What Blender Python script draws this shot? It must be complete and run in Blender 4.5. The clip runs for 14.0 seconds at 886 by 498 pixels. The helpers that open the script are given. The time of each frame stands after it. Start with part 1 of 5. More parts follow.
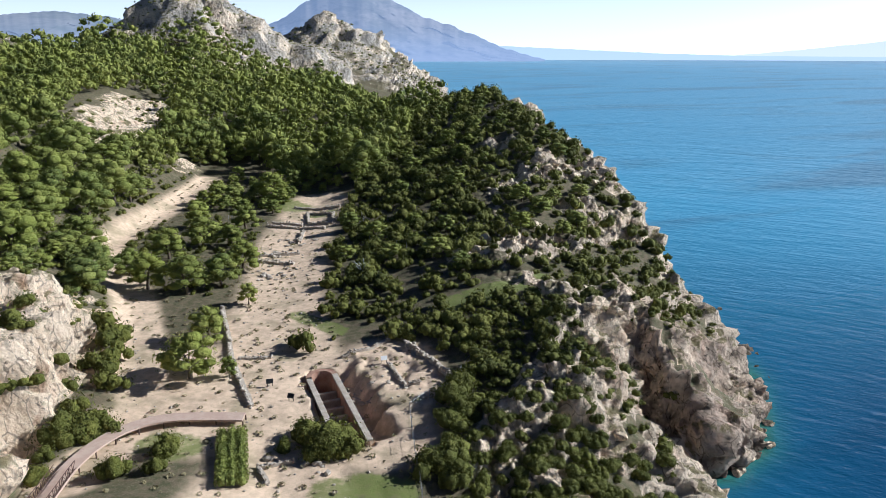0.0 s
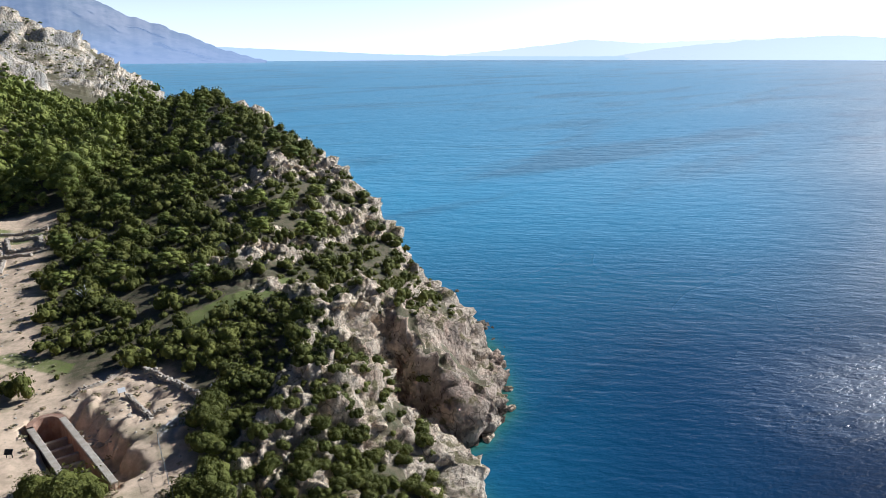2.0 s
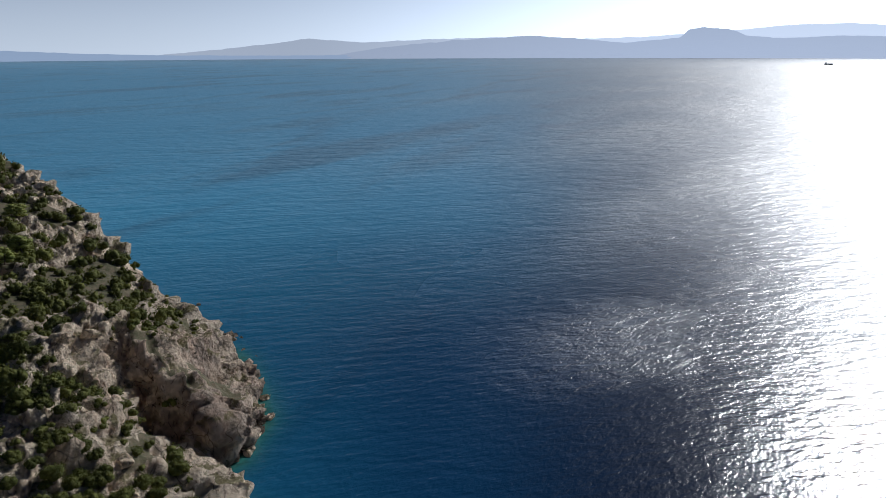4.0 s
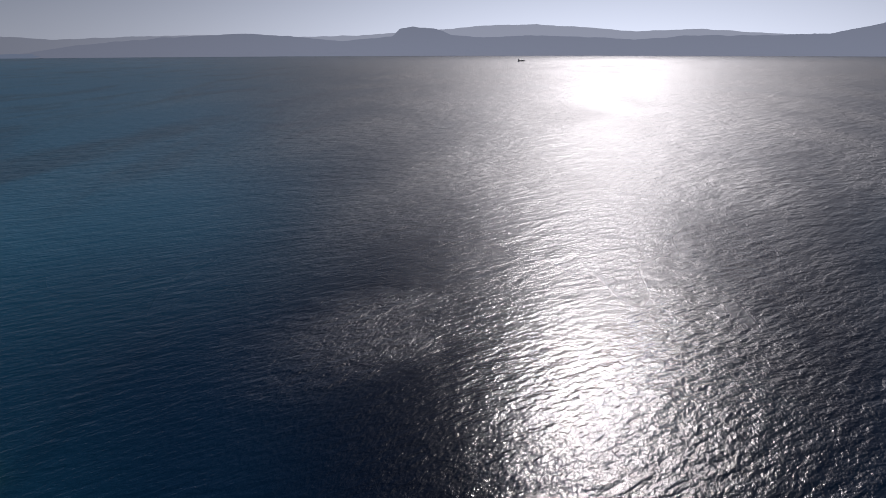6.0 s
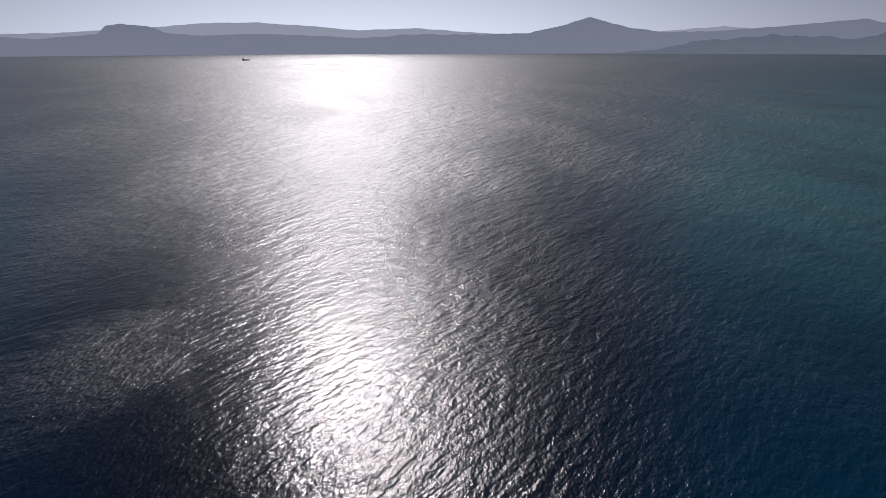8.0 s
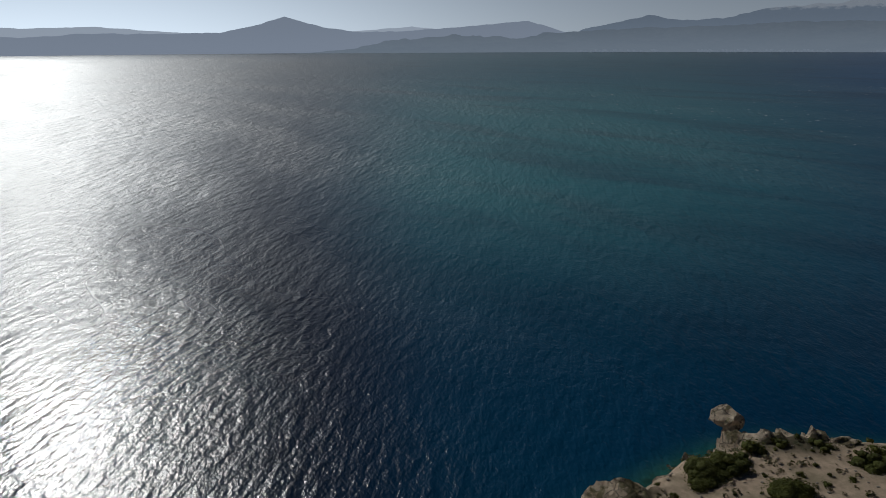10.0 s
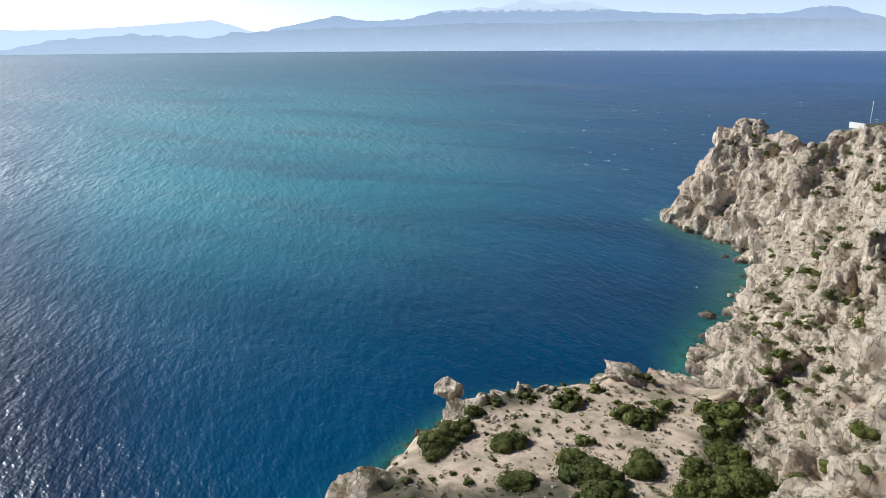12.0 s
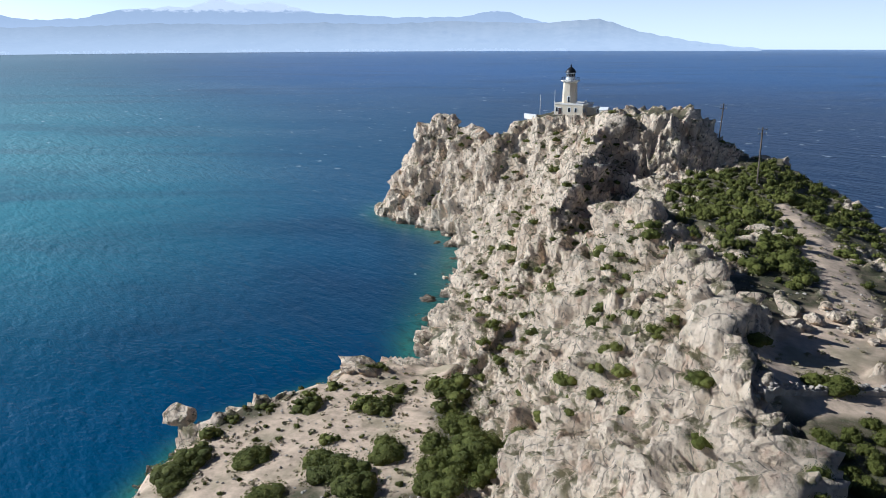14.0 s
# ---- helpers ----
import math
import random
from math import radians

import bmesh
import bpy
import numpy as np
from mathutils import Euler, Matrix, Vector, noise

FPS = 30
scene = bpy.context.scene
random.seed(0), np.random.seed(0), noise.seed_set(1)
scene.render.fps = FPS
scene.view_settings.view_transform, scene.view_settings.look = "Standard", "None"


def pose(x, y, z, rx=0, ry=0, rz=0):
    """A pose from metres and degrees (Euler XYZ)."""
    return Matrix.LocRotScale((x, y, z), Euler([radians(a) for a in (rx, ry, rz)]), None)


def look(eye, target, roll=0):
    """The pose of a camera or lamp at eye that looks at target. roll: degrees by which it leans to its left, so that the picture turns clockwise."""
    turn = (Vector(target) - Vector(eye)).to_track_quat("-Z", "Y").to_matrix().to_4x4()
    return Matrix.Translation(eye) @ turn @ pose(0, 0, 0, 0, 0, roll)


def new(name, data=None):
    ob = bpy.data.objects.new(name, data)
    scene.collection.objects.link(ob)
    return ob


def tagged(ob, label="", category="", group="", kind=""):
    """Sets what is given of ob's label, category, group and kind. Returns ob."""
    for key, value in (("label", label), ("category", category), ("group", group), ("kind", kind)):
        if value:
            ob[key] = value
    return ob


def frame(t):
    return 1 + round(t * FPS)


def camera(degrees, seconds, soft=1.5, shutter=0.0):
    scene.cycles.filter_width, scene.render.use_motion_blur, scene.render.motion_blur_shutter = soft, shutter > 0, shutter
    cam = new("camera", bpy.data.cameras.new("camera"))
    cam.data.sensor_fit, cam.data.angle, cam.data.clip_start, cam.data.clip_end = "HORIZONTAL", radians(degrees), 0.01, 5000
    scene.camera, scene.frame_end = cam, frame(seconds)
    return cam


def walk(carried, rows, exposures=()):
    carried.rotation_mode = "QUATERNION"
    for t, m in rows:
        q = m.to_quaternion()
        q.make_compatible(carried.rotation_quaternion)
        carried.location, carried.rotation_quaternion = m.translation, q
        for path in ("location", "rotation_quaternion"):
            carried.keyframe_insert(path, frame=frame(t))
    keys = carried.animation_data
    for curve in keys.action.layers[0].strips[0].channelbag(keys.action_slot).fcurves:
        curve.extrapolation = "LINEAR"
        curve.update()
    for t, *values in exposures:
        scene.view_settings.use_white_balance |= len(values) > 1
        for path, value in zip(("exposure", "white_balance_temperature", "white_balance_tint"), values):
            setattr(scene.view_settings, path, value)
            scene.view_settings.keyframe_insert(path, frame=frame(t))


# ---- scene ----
EYE = 62.0
cam = camera(64.34, 14.0, soft=0.85)
# seconds, heading to the right of +y, tilt below level, lean (degrees); the drone hovers and turns
PATH = [
    (0, 0.00, 15.81, -0.07), (0.5, 5.43, 15.80, -0.10), (1, 10.83, 15.79, -0.14), (1.5, 16.17, 15.79, -0.17),
    (2, 21.51, 15.79, -0.19), (2.5, 26.92, 15.82, -0.20), (3, 32.32, 15.85, -0.21), (3.5, 37.65, 15.89, -0.21),
    (4, 42.97, 15.93, -0.20), (4.7, 50.45, 16.00, -0.19), (5.2, 55.92, 16.05, -0.16), (5.7, 61.45, 16.10, -0.14),
    (6.3, 68.02, 16.15, -0.12), (6.5, 70.08, 16.17, -0.11), (7, 75.27, 16.21, -0.11), (7.5, 80.58, 16.25, -0.13),
    (8.2, 88.26, 16.29, -0.18), (8.7, 93.97, 16.32, -0.22), (9.2, 99.80, 16.35, -0.26), (10, 109.30, 16.39, -0.29),
    (10.5, 115.25, 16.42, -0.30), (11, 121.20, 16.46, -0.29), (11.5, 127.15, 16.49, -0.29), (12, 133.10, 16.51, -0.28),
    (12.5, 139.13, 16.51, -0.27), (13, 145.09, 16.51, -0.26), (13.5, 150.77, 16.50, -0.25), (14, 156.37, 16.50, -0.24),
]


def heading(yaw, tilt, lean):
    a, b = radians(yaw), radians(tilt)
    way = Vector((math.sin(a) * math.cos(b), math.cos(a) * math.cos(b), -math.sin(b)))
    eye = Vector((0, 0, EYE))
    return look(eye, eye + way * 10, lean)


walk(cam, [(t, heading(y, p, r)) for t, y, p, r in PATH],
     exposures=[(0, 0.50, 5350, 10), (2.5, 0.43, 5400, 10), (3.3, 0.12, 5450, 10), (4.2, -0.85, 5550, 11), (5.2, -1.6, 5750, 14), (6.3, -1.9, 5850, 20),
                (7.7, -1.9, 5850, 20), (9.0, -2.05, 5700, 12), (9.8, -1.95, 5700, 7), (10.2, -1.65, 5650, 7), (10.6, -0.95, 5450, 6), (11.2, -0.1, 5350, 6), (12.5, 0.15, 5350, 9), (14, 0.18, 5150, 9)])

# ---- light: low winter sun over the open gulf, clear hazy sky ----
SUN_AZ, SUN_EL = radians(78.5), radians(30.0)
world = bpy.data.worlds.new("sky")
scene.world = world
world.use_nodes = True
wn = world.node_tree.nodes
sky = wn.new("ShaderNodeTexSky")
sky.sky_type, sky.sun_disc = "NISHITA", False
sky.sun_elevation, sky.sun_rotation = SUN_EL, SUN_AZ
sky.air_density, sky.dust_density, sky.ozone_density, sky.altitude = 0.35, 0.15, 3.0, 60
wn["Background"].inputs["Strength"].default_value = 0.05
world.node_tree.links.new(sky.outputs["Color"], wn["Background"].inputs["Color"])
sun_data = bpy.data.lights.new("sun", "SUN")
sun_data.energy, sun_data.angle, sun_data.color = 5.0, radians(0.6), (1.0, 0.92, 0.80)
sun = new("sun", sun_data)
to_sun = Vector((math.sin(SUN_AZ) * math.cos(SUN_EL), math.cos(SUN_AZ) * math.cos(SUN_EL), math.sin(SUN_EL)))
sun.matrix_world = look(to_sun * 400, (0, 0, 0))

# ---- materials ----
class Mat:
    """A node material under construction; n() adds a node and wires its inputs from values, sockets or tuples."""

    def __init__(self, name):
        self.m = bpy.data.materials.new(name)
        self.m.use_nodes = True
        self.t = self.m.node_tree
        self.bsdf = self.t.nodes["Principled BSDF"]
        self.out = self.t.nodes["Material Output"]

    def put(self, node, key, v):
        s = node.inputs[key]
        if isinstance(v, bpy.types.NodeSocket):
            self.t.links.new(v, s)
        else:
            s.default_value = v

    def n(self, kind, out=0, props=None, **ins):
        node = self.t.nodes.new("ShaderNode" + kind)
        for k, v in (props or {}).items():
            setattr(node, k, v)
        for k, v in ins.items():
            self.put(node, int(k[1:]) if k[0] == "i" and k[1:].isdigit() else k.replace("_", " "), v)
        return node.outputs[out]

    def math(self, op, a, b=0.0, c=0.0, clamp=False):
        return self.n("Math", props={"operation": op, "use_clamp": clamp}, i0=a, i1=b, i2=c)

    def pos(self):
        return self.n("NewGeometry", "Position")

    def scaled(self, v, s, turn=0.0):
        return self.n("Mapping", Vector=v, Scale=s, Rotation=(0, 0, turn))

    def noise(self, v, scale, detail=4.0, rough=0.55, warp=0.0):
        return self.n("TexNoise", "Fac", Vector=v, Scale=scale, Detail=detail, Roughness=rough, Distortion=warp)

    def voro(self, v, scale, out="Distance", feature="F1"):
        return self.n("TexVoronoi", out, props={"feature": feature}, Vector=v, Scale=scale)

    def ramp(self, f, lo, hi, a=0.0, b=1.0):
        return self.n("MapRange", 0, props={"interpolation_type": "SMOOTHSTEP"}, Value=f, From_Min=lo, From_Max=hi, To_Min=a, To_Max=b)

    def mix(self, f, a, b, mode="MIX"):
        node = self.t.nodes.new("ShaderNodeMix")
        node.data_type, node.blend_type = "RGBA", mode
        for i, v in ((0, f), (6, a), (7, b)):
            if not isinstance(v, bpy.types.NodeSocket) and i and len(v) == 3:
                v = (*v, 1)
            self.put(node, i, v)
        return node.outputs[2]

    def attr(self, name):
        return self.n("Attribute", "Fac", props={"attribute_name": name})

    def bump(self, h, strength=0.5, dist=0.1, normal=None):
        ins = dict(Height=h, Strength=strength, Distance=dist)
        if normal is not None:
            ins["Normal"] = normal
        return self.n("Bump", **ins)

    def done(self, color=None, rough=None, normal=None, metal=None, spec=None):
        for k, v in (("Base Color", color), ("Roughness", rough), ("Normal", normal), ("Metallic", metal), ("Specular IOR Level", spec)):
            if v is not None:
                if k == "Base Color" and not isinstance(v, bpy.types.NodeSocket) and len(v) == 3:
                    v = (*v, 1)
                self.put(self.bsdf, k, v)
        return self.m


def rock_color(m, p, pale=(0.90, 0.735, 0.545), tan=(0.72, 0.555, 0.385), rust=(0.63, 0.40, 0.25)):
    """Cream limestone: tan and rusty patches, grey weathering, dark joints, painted shade of hollows, dry growth on the
    ledges.
    """
    big, mid, fine = m.noise(p, 0.10, 4), m.noise(p, 0.45, 6, 0.62), m.noise(p, 3.2, 6, 0.68)
    c = m.mix(m.ramp(mid, 0.50, 0.74), pale, tan)
    c = m.mix(m.ramp(m.noise(m.scaled(p, (1, 1, 0.45)), 0.28, 5, 0.6), 0.55, 0.70, 0, 0.7), c, rust)
    c = m.mix(m.ramp(m.noise(p, 1.3, 6, 0.66), 0.56, 0.70, 0, 0.45), c, (0.43, 0.375, 0.295))
    c = m.mix(m.ramp(fine, 0.60, 0.76, 0, 0.4), c, (0.22, 0.185, 0.145))
    c = m.mix(m.math("MULTIPLY", m.attr("iron"), m.ramp(big, 0.35, 0.6, 0.25, 0.8)), c, m.mix(m.ramp(mid, 0.4, 0.6), (0.56, 0.37, 0.26), (0.34, 0.25, 0.185)))
    age = m.math("MULTIPLY", m.attr("lichen"), m.ramp(m.noise(p, 0.05, 6, 0.65), 0.38, 0.58, 0.25, 0.9))
    c = m.mix(age, c, (0.33, 0.315, 0.285))
    # joints that part the blocks, broken off here and there, and the shade of pitted hollows painted on
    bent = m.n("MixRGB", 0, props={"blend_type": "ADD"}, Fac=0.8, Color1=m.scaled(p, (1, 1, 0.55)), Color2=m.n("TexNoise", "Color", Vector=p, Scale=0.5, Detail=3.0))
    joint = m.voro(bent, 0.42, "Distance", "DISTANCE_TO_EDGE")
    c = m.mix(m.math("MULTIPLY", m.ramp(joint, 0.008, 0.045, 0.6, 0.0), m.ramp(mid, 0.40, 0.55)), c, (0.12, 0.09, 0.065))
    pit_shade = m.noise(m.scaled(p, (1, 1, 0.6)), 0.8, 5, 0.62, 0.7)
    c = m.mix(m.ramp(pit_shade, 0.61, 0.68, 0, 0.8), c, (0.085, 0.065, 0.048))
    moss = m.noise(p, 0.33, 5, 0.66, 0.3)
    flat = m.n("SeparateXYZ", "Z", Vector=m.n("NewGeometry", "Normal"))
    return m.mix(m.math("MULTIPLY", m.ramp(moss, 0.50, 0.60, 0, 0.85), m.ramp(flat, 0.45, 0.75)), c, (0.20, 0.175, 0.075))


def rock_relief(m, p):
    """Knobs and broken faces at three sizes, and grain."""
    tall = m.scaled(p, (1, 1, 0.6))
    n1 = m.bump(m.voro(tall, 0.40, "Distance", "F1"), 0.9, -1.5)
    n2 = m.bump(m.voro(tall, 1.15, "Distance", "F1"), 0.9, -0.55, n1)
    n3 = m.bump(m.noise(p, 1.6, 7, 0.7), 1.0, 0.9, n2)
    return m.bump(m.noise(p, 8.0, 5, 0.65), 0.7, 0.14, n3)


def make_land():
    m = Mat("land")
    p = m.pos()
    rock, sand, grass = m.attr("rock"), m.attr("sand"), m.attr("grass")
    n1, n2, n3 = m.noise(p, 0.13, 5), m.noise(p, 0.9, 6, 0.6), m.noise(p, 7.0, 5, 0.6)
    soil = m.mix(m.ramp(n2, 0.35, 0.68), (0.135, 0.108, 0.068), (0.065, 0.07, 0.032))
    soil = m.mix(m.ramp(n3, 0.5, 0.75, 0, 0.6), soil, (0.30, 0.26, 0.19))
    dust = m.mix(m.ramp(n2, 0.36, 0.66), (0.67, 0.515, 0.365), (0.51, 0.39, 0.275))
    dust = m.mix(m.ramp(n1, 0.50, 0.68, 0, 0.6), dust, (0.23, 0.205, 0.115))
    dust = m.mix(m.ramp(n3, 0.56, 0.78, 0, 0.55), dust, (0.20, 0.165, 0.115))
    turf = m.mix(m.ramp(n3, 0.3, 0.7), (0.12, 0.175, 0.034), (0.20, 0.205, 0.07))
    c = m.mix(sand, soil, dust)
    edge = m.math("ADD", grass, m.math("MULTIPLY", m.math("SUBTRACT", n2, 0.5), 1.1))
    c = m.mix(m.ramp(edge, 0.3, 0.85, 0, 0.85), c, turf)
    rk = m.ramp(m.math("ADD", rock, m.math("MULTIPLY", m.math("SUBTRACT", n2, 0.5), 0.9)), 0.38, 0.6)
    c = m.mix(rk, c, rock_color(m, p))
    wet = m.n("SeparateXYZ", "Z", Vector=p)
    c = m.mix(m.ramp(m.math("ADD", wet, m.math("MULTIPLY", n2, -1.2)), 0.0, 1.0, 0.75, 0.0), c, (0.055, 0.045, 0.035))
    fine = m.bump(m.noise(p, 5.0, 6, 0.65), 0.5, 0.12)
    normal = m.n("Mix", 1, props={"data_type": "VECTOR"}, i0=rk, i4=fine, i5=rock_relief(m, p))
    return m.done(c, 0.92, normal, spec=0.2)


def make_rock():
    m = Mat("limestone")
    p = m.pos()
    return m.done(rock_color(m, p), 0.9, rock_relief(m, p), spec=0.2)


def make_sea():
    m = Mat("sea")
    p = m.pos()
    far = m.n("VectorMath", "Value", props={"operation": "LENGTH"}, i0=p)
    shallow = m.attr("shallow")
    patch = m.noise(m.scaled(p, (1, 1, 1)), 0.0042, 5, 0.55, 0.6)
    # deep blue under the cliffs, greener water over the western shelf; pale turquoise to the east for painted sheen,
    # navy in the gulf for painted darkness
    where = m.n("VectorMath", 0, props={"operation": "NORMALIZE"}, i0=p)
    # reflected sky put into the water colour: lighter on eastern bearings
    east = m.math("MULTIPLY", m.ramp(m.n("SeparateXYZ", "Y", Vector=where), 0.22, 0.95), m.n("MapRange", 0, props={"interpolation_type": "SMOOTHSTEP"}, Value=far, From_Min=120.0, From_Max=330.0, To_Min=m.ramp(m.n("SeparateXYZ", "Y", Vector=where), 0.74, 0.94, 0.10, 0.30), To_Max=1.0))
    # colour darkened around the sun's bearing, so water beside the glitter stays dark
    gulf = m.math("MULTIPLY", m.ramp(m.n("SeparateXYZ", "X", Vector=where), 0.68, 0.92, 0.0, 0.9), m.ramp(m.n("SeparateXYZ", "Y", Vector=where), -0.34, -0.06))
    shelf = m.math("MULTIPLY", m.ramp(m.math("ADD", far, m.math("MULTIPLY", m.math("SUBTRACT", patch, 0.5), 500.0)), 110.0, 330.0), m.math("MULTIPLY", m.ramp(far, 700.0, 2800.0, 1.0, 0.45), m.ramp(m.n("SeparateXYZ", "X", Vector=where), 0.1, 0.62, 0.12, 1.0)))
    # teal bay water, its far part lightened to paint in the sun's wide sheen
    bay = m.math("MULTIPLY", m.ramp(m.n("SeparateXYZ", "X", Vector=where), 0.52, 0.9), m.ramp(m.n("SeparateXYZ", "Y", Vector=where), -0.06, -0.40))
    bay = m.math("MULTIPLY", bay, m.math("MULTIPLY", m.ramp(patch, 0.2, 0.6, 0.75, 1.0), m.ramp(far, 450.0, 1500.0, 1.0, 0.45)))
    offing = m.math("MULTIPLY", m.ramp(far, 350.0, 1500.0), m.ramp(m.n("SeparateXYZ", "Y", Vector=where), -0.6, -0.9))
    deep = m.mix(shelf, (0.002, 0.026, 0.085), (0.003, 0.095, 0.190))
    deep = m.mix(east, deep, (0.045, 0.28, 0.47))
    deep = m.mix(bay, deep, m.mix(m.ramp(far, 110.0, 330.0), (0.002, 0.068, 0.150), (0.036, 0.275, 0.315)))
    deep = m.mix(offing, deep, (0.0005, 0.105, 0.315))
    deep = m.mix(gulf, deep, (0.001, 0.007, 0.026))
    turq = m.mix(m.noise(p, 0.25, 4), (0.02, 0.15, 0.14), (0.07, 0.20, 0.13))
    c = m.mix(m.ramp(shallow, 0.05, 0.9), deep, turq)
    bed = m.ramp(m.noise(p, 0.45, 5, 0.6), 0.45, 0.62)
    c = m.mix(m.math("MULTIPLY", m.ramp(shallow, 0.35, 0.95), m.math("MULTIPLY", bed, 0.8)), c, (0.03, 0.055, 0.04))
    cap = m.math("MULTIPLY", m.ramp(m.noise(m.scaled(m.n("Mapping", Vector=p, Rotation=(0, 0, radians(27))), (0.5, 1, 1)), 0.2, 2, 0.5), 0.69, 0.72), m.ramp(m.n("SeparateXYZ", "Y", Vector=p), -150.0, -420.0))
    c = m.mix(cap, c, (0.75, 0.78, 0.8))
    # darker bands where the breeze combs the water
    band = m.noise(m.scaled(m.n("Mapping", Vector=p, Rotation=(0, 0, radians(-25))), (0.25, 1, 1)), 0.014, 5, 0.6, 0.8)
    c = m.mix(m.ramp(band, 0.48, 0.66, 0.0, 0.4), c, (0.001, 0.030, 0.075))
    # wind sea: long-crested waves from the north-north-east, crossing chop and fine ripples; gusts roughen it, slicks smooth it
    def turned(deg, stretch):
        return m.scaled(m.n("Mapping", Vector=p, Rotation=(0, 0, radians(deg))), (stretch, 1, 1))

    gust = m.ramp(m.noise(turned(-20, 0.35), 0.012, 3, 0.5, 0.4), 0.34, 0.68)
    lull = m.ramp(m.noise(turned(10, 0.22), 0.0035, 3, 0.5, 0.3), 0.32, 0.68)
    squall = m.n("VectorMath", "Value", props={"operation": "DISTANCE"}, i0=m.scaled(p, (1, 1.35, 1)), i1=(122.0, 110.0, 0.0))
    squall = m.ramp(m.math("ADD", squall, m.math("MULTIPLY", m.math("SUBTRACT", m.noise(p, 0.045, 4, 0.6), 0.5), 50.0)), 4.0, 42.0, 0.6, 0.0)
    wind = m.math("ADD", m.math("ADD", 0.58, squall), m.math("ADD", m.math("MULTIPLY", gust, 0.34), m.math("MULTIPLY", lull, 0.22)))
    blur = m.math("DIVIDE", 1.0, m.math("ADD", 1.0, m.math("POWER", m.math("DIVIDE", far, 210.0), 2.2)))
    open_sea = m.math("SUBTRACT", 1.0, blur)

    def wave(deg, stretch, scale, high, detail=2.0):
        return m.math("MULTIPLY", m.math("SUBTRACT", m.noise(turned(deg, stretch), scale, detail, 0.55, 0.05), 0.5), high)

    sea_state = m.math("ADD", m.math("ADD", wave(27, 0.42, 0.45, 0.40, 2.5), wave(-8, 0.6, 1.3, 0.15, 3.0)), wave(50, 0.7, 3.6, 0.032))
    heave = m.math("MULTIPLY", m.math("ADD", wave(30, 0.4, 0.17, 0.9), wave(20, 0.4, 0.05, 1.2)), open_sea)
    high = m.math("MULTIPLY", m.math("ADD", sea_state, heave), wind)
    nrm = m.bump(high, 1.0, 1.0)
    rough = m.math("ADD", m.math("MULTIPLY", wind, 0.19), m.math("MULTIPLY", open_sea, m.math("ADD", 0.20, m.math("MULTIPLY", wind, 0.09))))
    # the waves' own facets keep the far sea from turning into a mirror, so gloss stays below a third
    f = m.n("Fresnel", IOR=1.36, Normal=nrm)
    gloss = m.math("DIVIDE", f, m.math("ADD", 1.0, m.math("MULTIPLY", f, 1.8)))
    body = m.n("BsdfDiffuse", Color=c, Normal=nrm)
    # sharp facets, and the steeper ripples that spread the light more widely
    crisp = m.n("BsdfGlossy", Color=(1, 1, 1, 1), Roughness=rough, Normal=nrm)
    ruffled = m.n("BsdfGlossy", Color=(1, 1, 1, 1), Roughness=m.math("ADD", rough, 0.24), Normal=nrm)
    shine = m.n("MixShader", i0=0.12, i1=crisp, i2=ruffled)
    m.t.links.new(m.n("MixShader", i0=gloss, i1=body, i2=shine), m.out.inputs["Surface"])
    return m.m


def make_leaf(name, a, b, c):
    m = Mat(name)
    hue = m.math("FRACT", m.math("ADD", m.n("ObjectInfo", "Random"), m.attr("tint")))
    isl = m.n("NewGeometry", "Random Per Island")
    col = m.mix(hue, a, b)
    col = m.mix(m.ramp(isl, 0.35, 1.0, 0.0, 0.65), col, c)
    big = m.noise(m.pos(), 0.5, 3)
    col = m.mix(m.ramp(big, 0.35, 0.7, 0.0, 0.45), col, a)
    col = m.mix(m.ramp(m.noise(m.pos(), 0.045, 4, 0.6), 0.48, 0.68, 0.0, 0.55), col, c)
    leafage = m.math("ADD", m.noise(m.pos(), 2.2, 3, 0.6), m.math("MULTIPLY", m.noise(m.pos(), 7.0, 2, 0.6), 0.4))
    m.done(col, 0.75, m.bump(leafage, 1.0, 0.5), spec=0.2)
    tr = m.n("BsdfTranslucent", Color=col)
    m.t.links.new(m.n("MixShader", i0=0.10, i1=m.bsdf.outputs[0], i2=tr), m.out.inputs["Surface"])
    return m.m


def plain(name, a, b, scale=3.0, rough=0.8, bump=0.3, metal=0.0):
    m = Mat(name)
    p = m.pos()
    f, g = m.noise(p, scale, 5, 0.6), m.noise(p, scale * 7, 4, 0.6)
    col = m.mix(m.ramp(f, 0.35, 0.68), a, b)
    col = m.mix(m.ramp(g, 0.55, 0.8, 0, 0.4), col, tuple(v * 0.55 for v in a))
    return m.done(col, rough, m.bump(g, bump, 0.04), metal, 0.3)


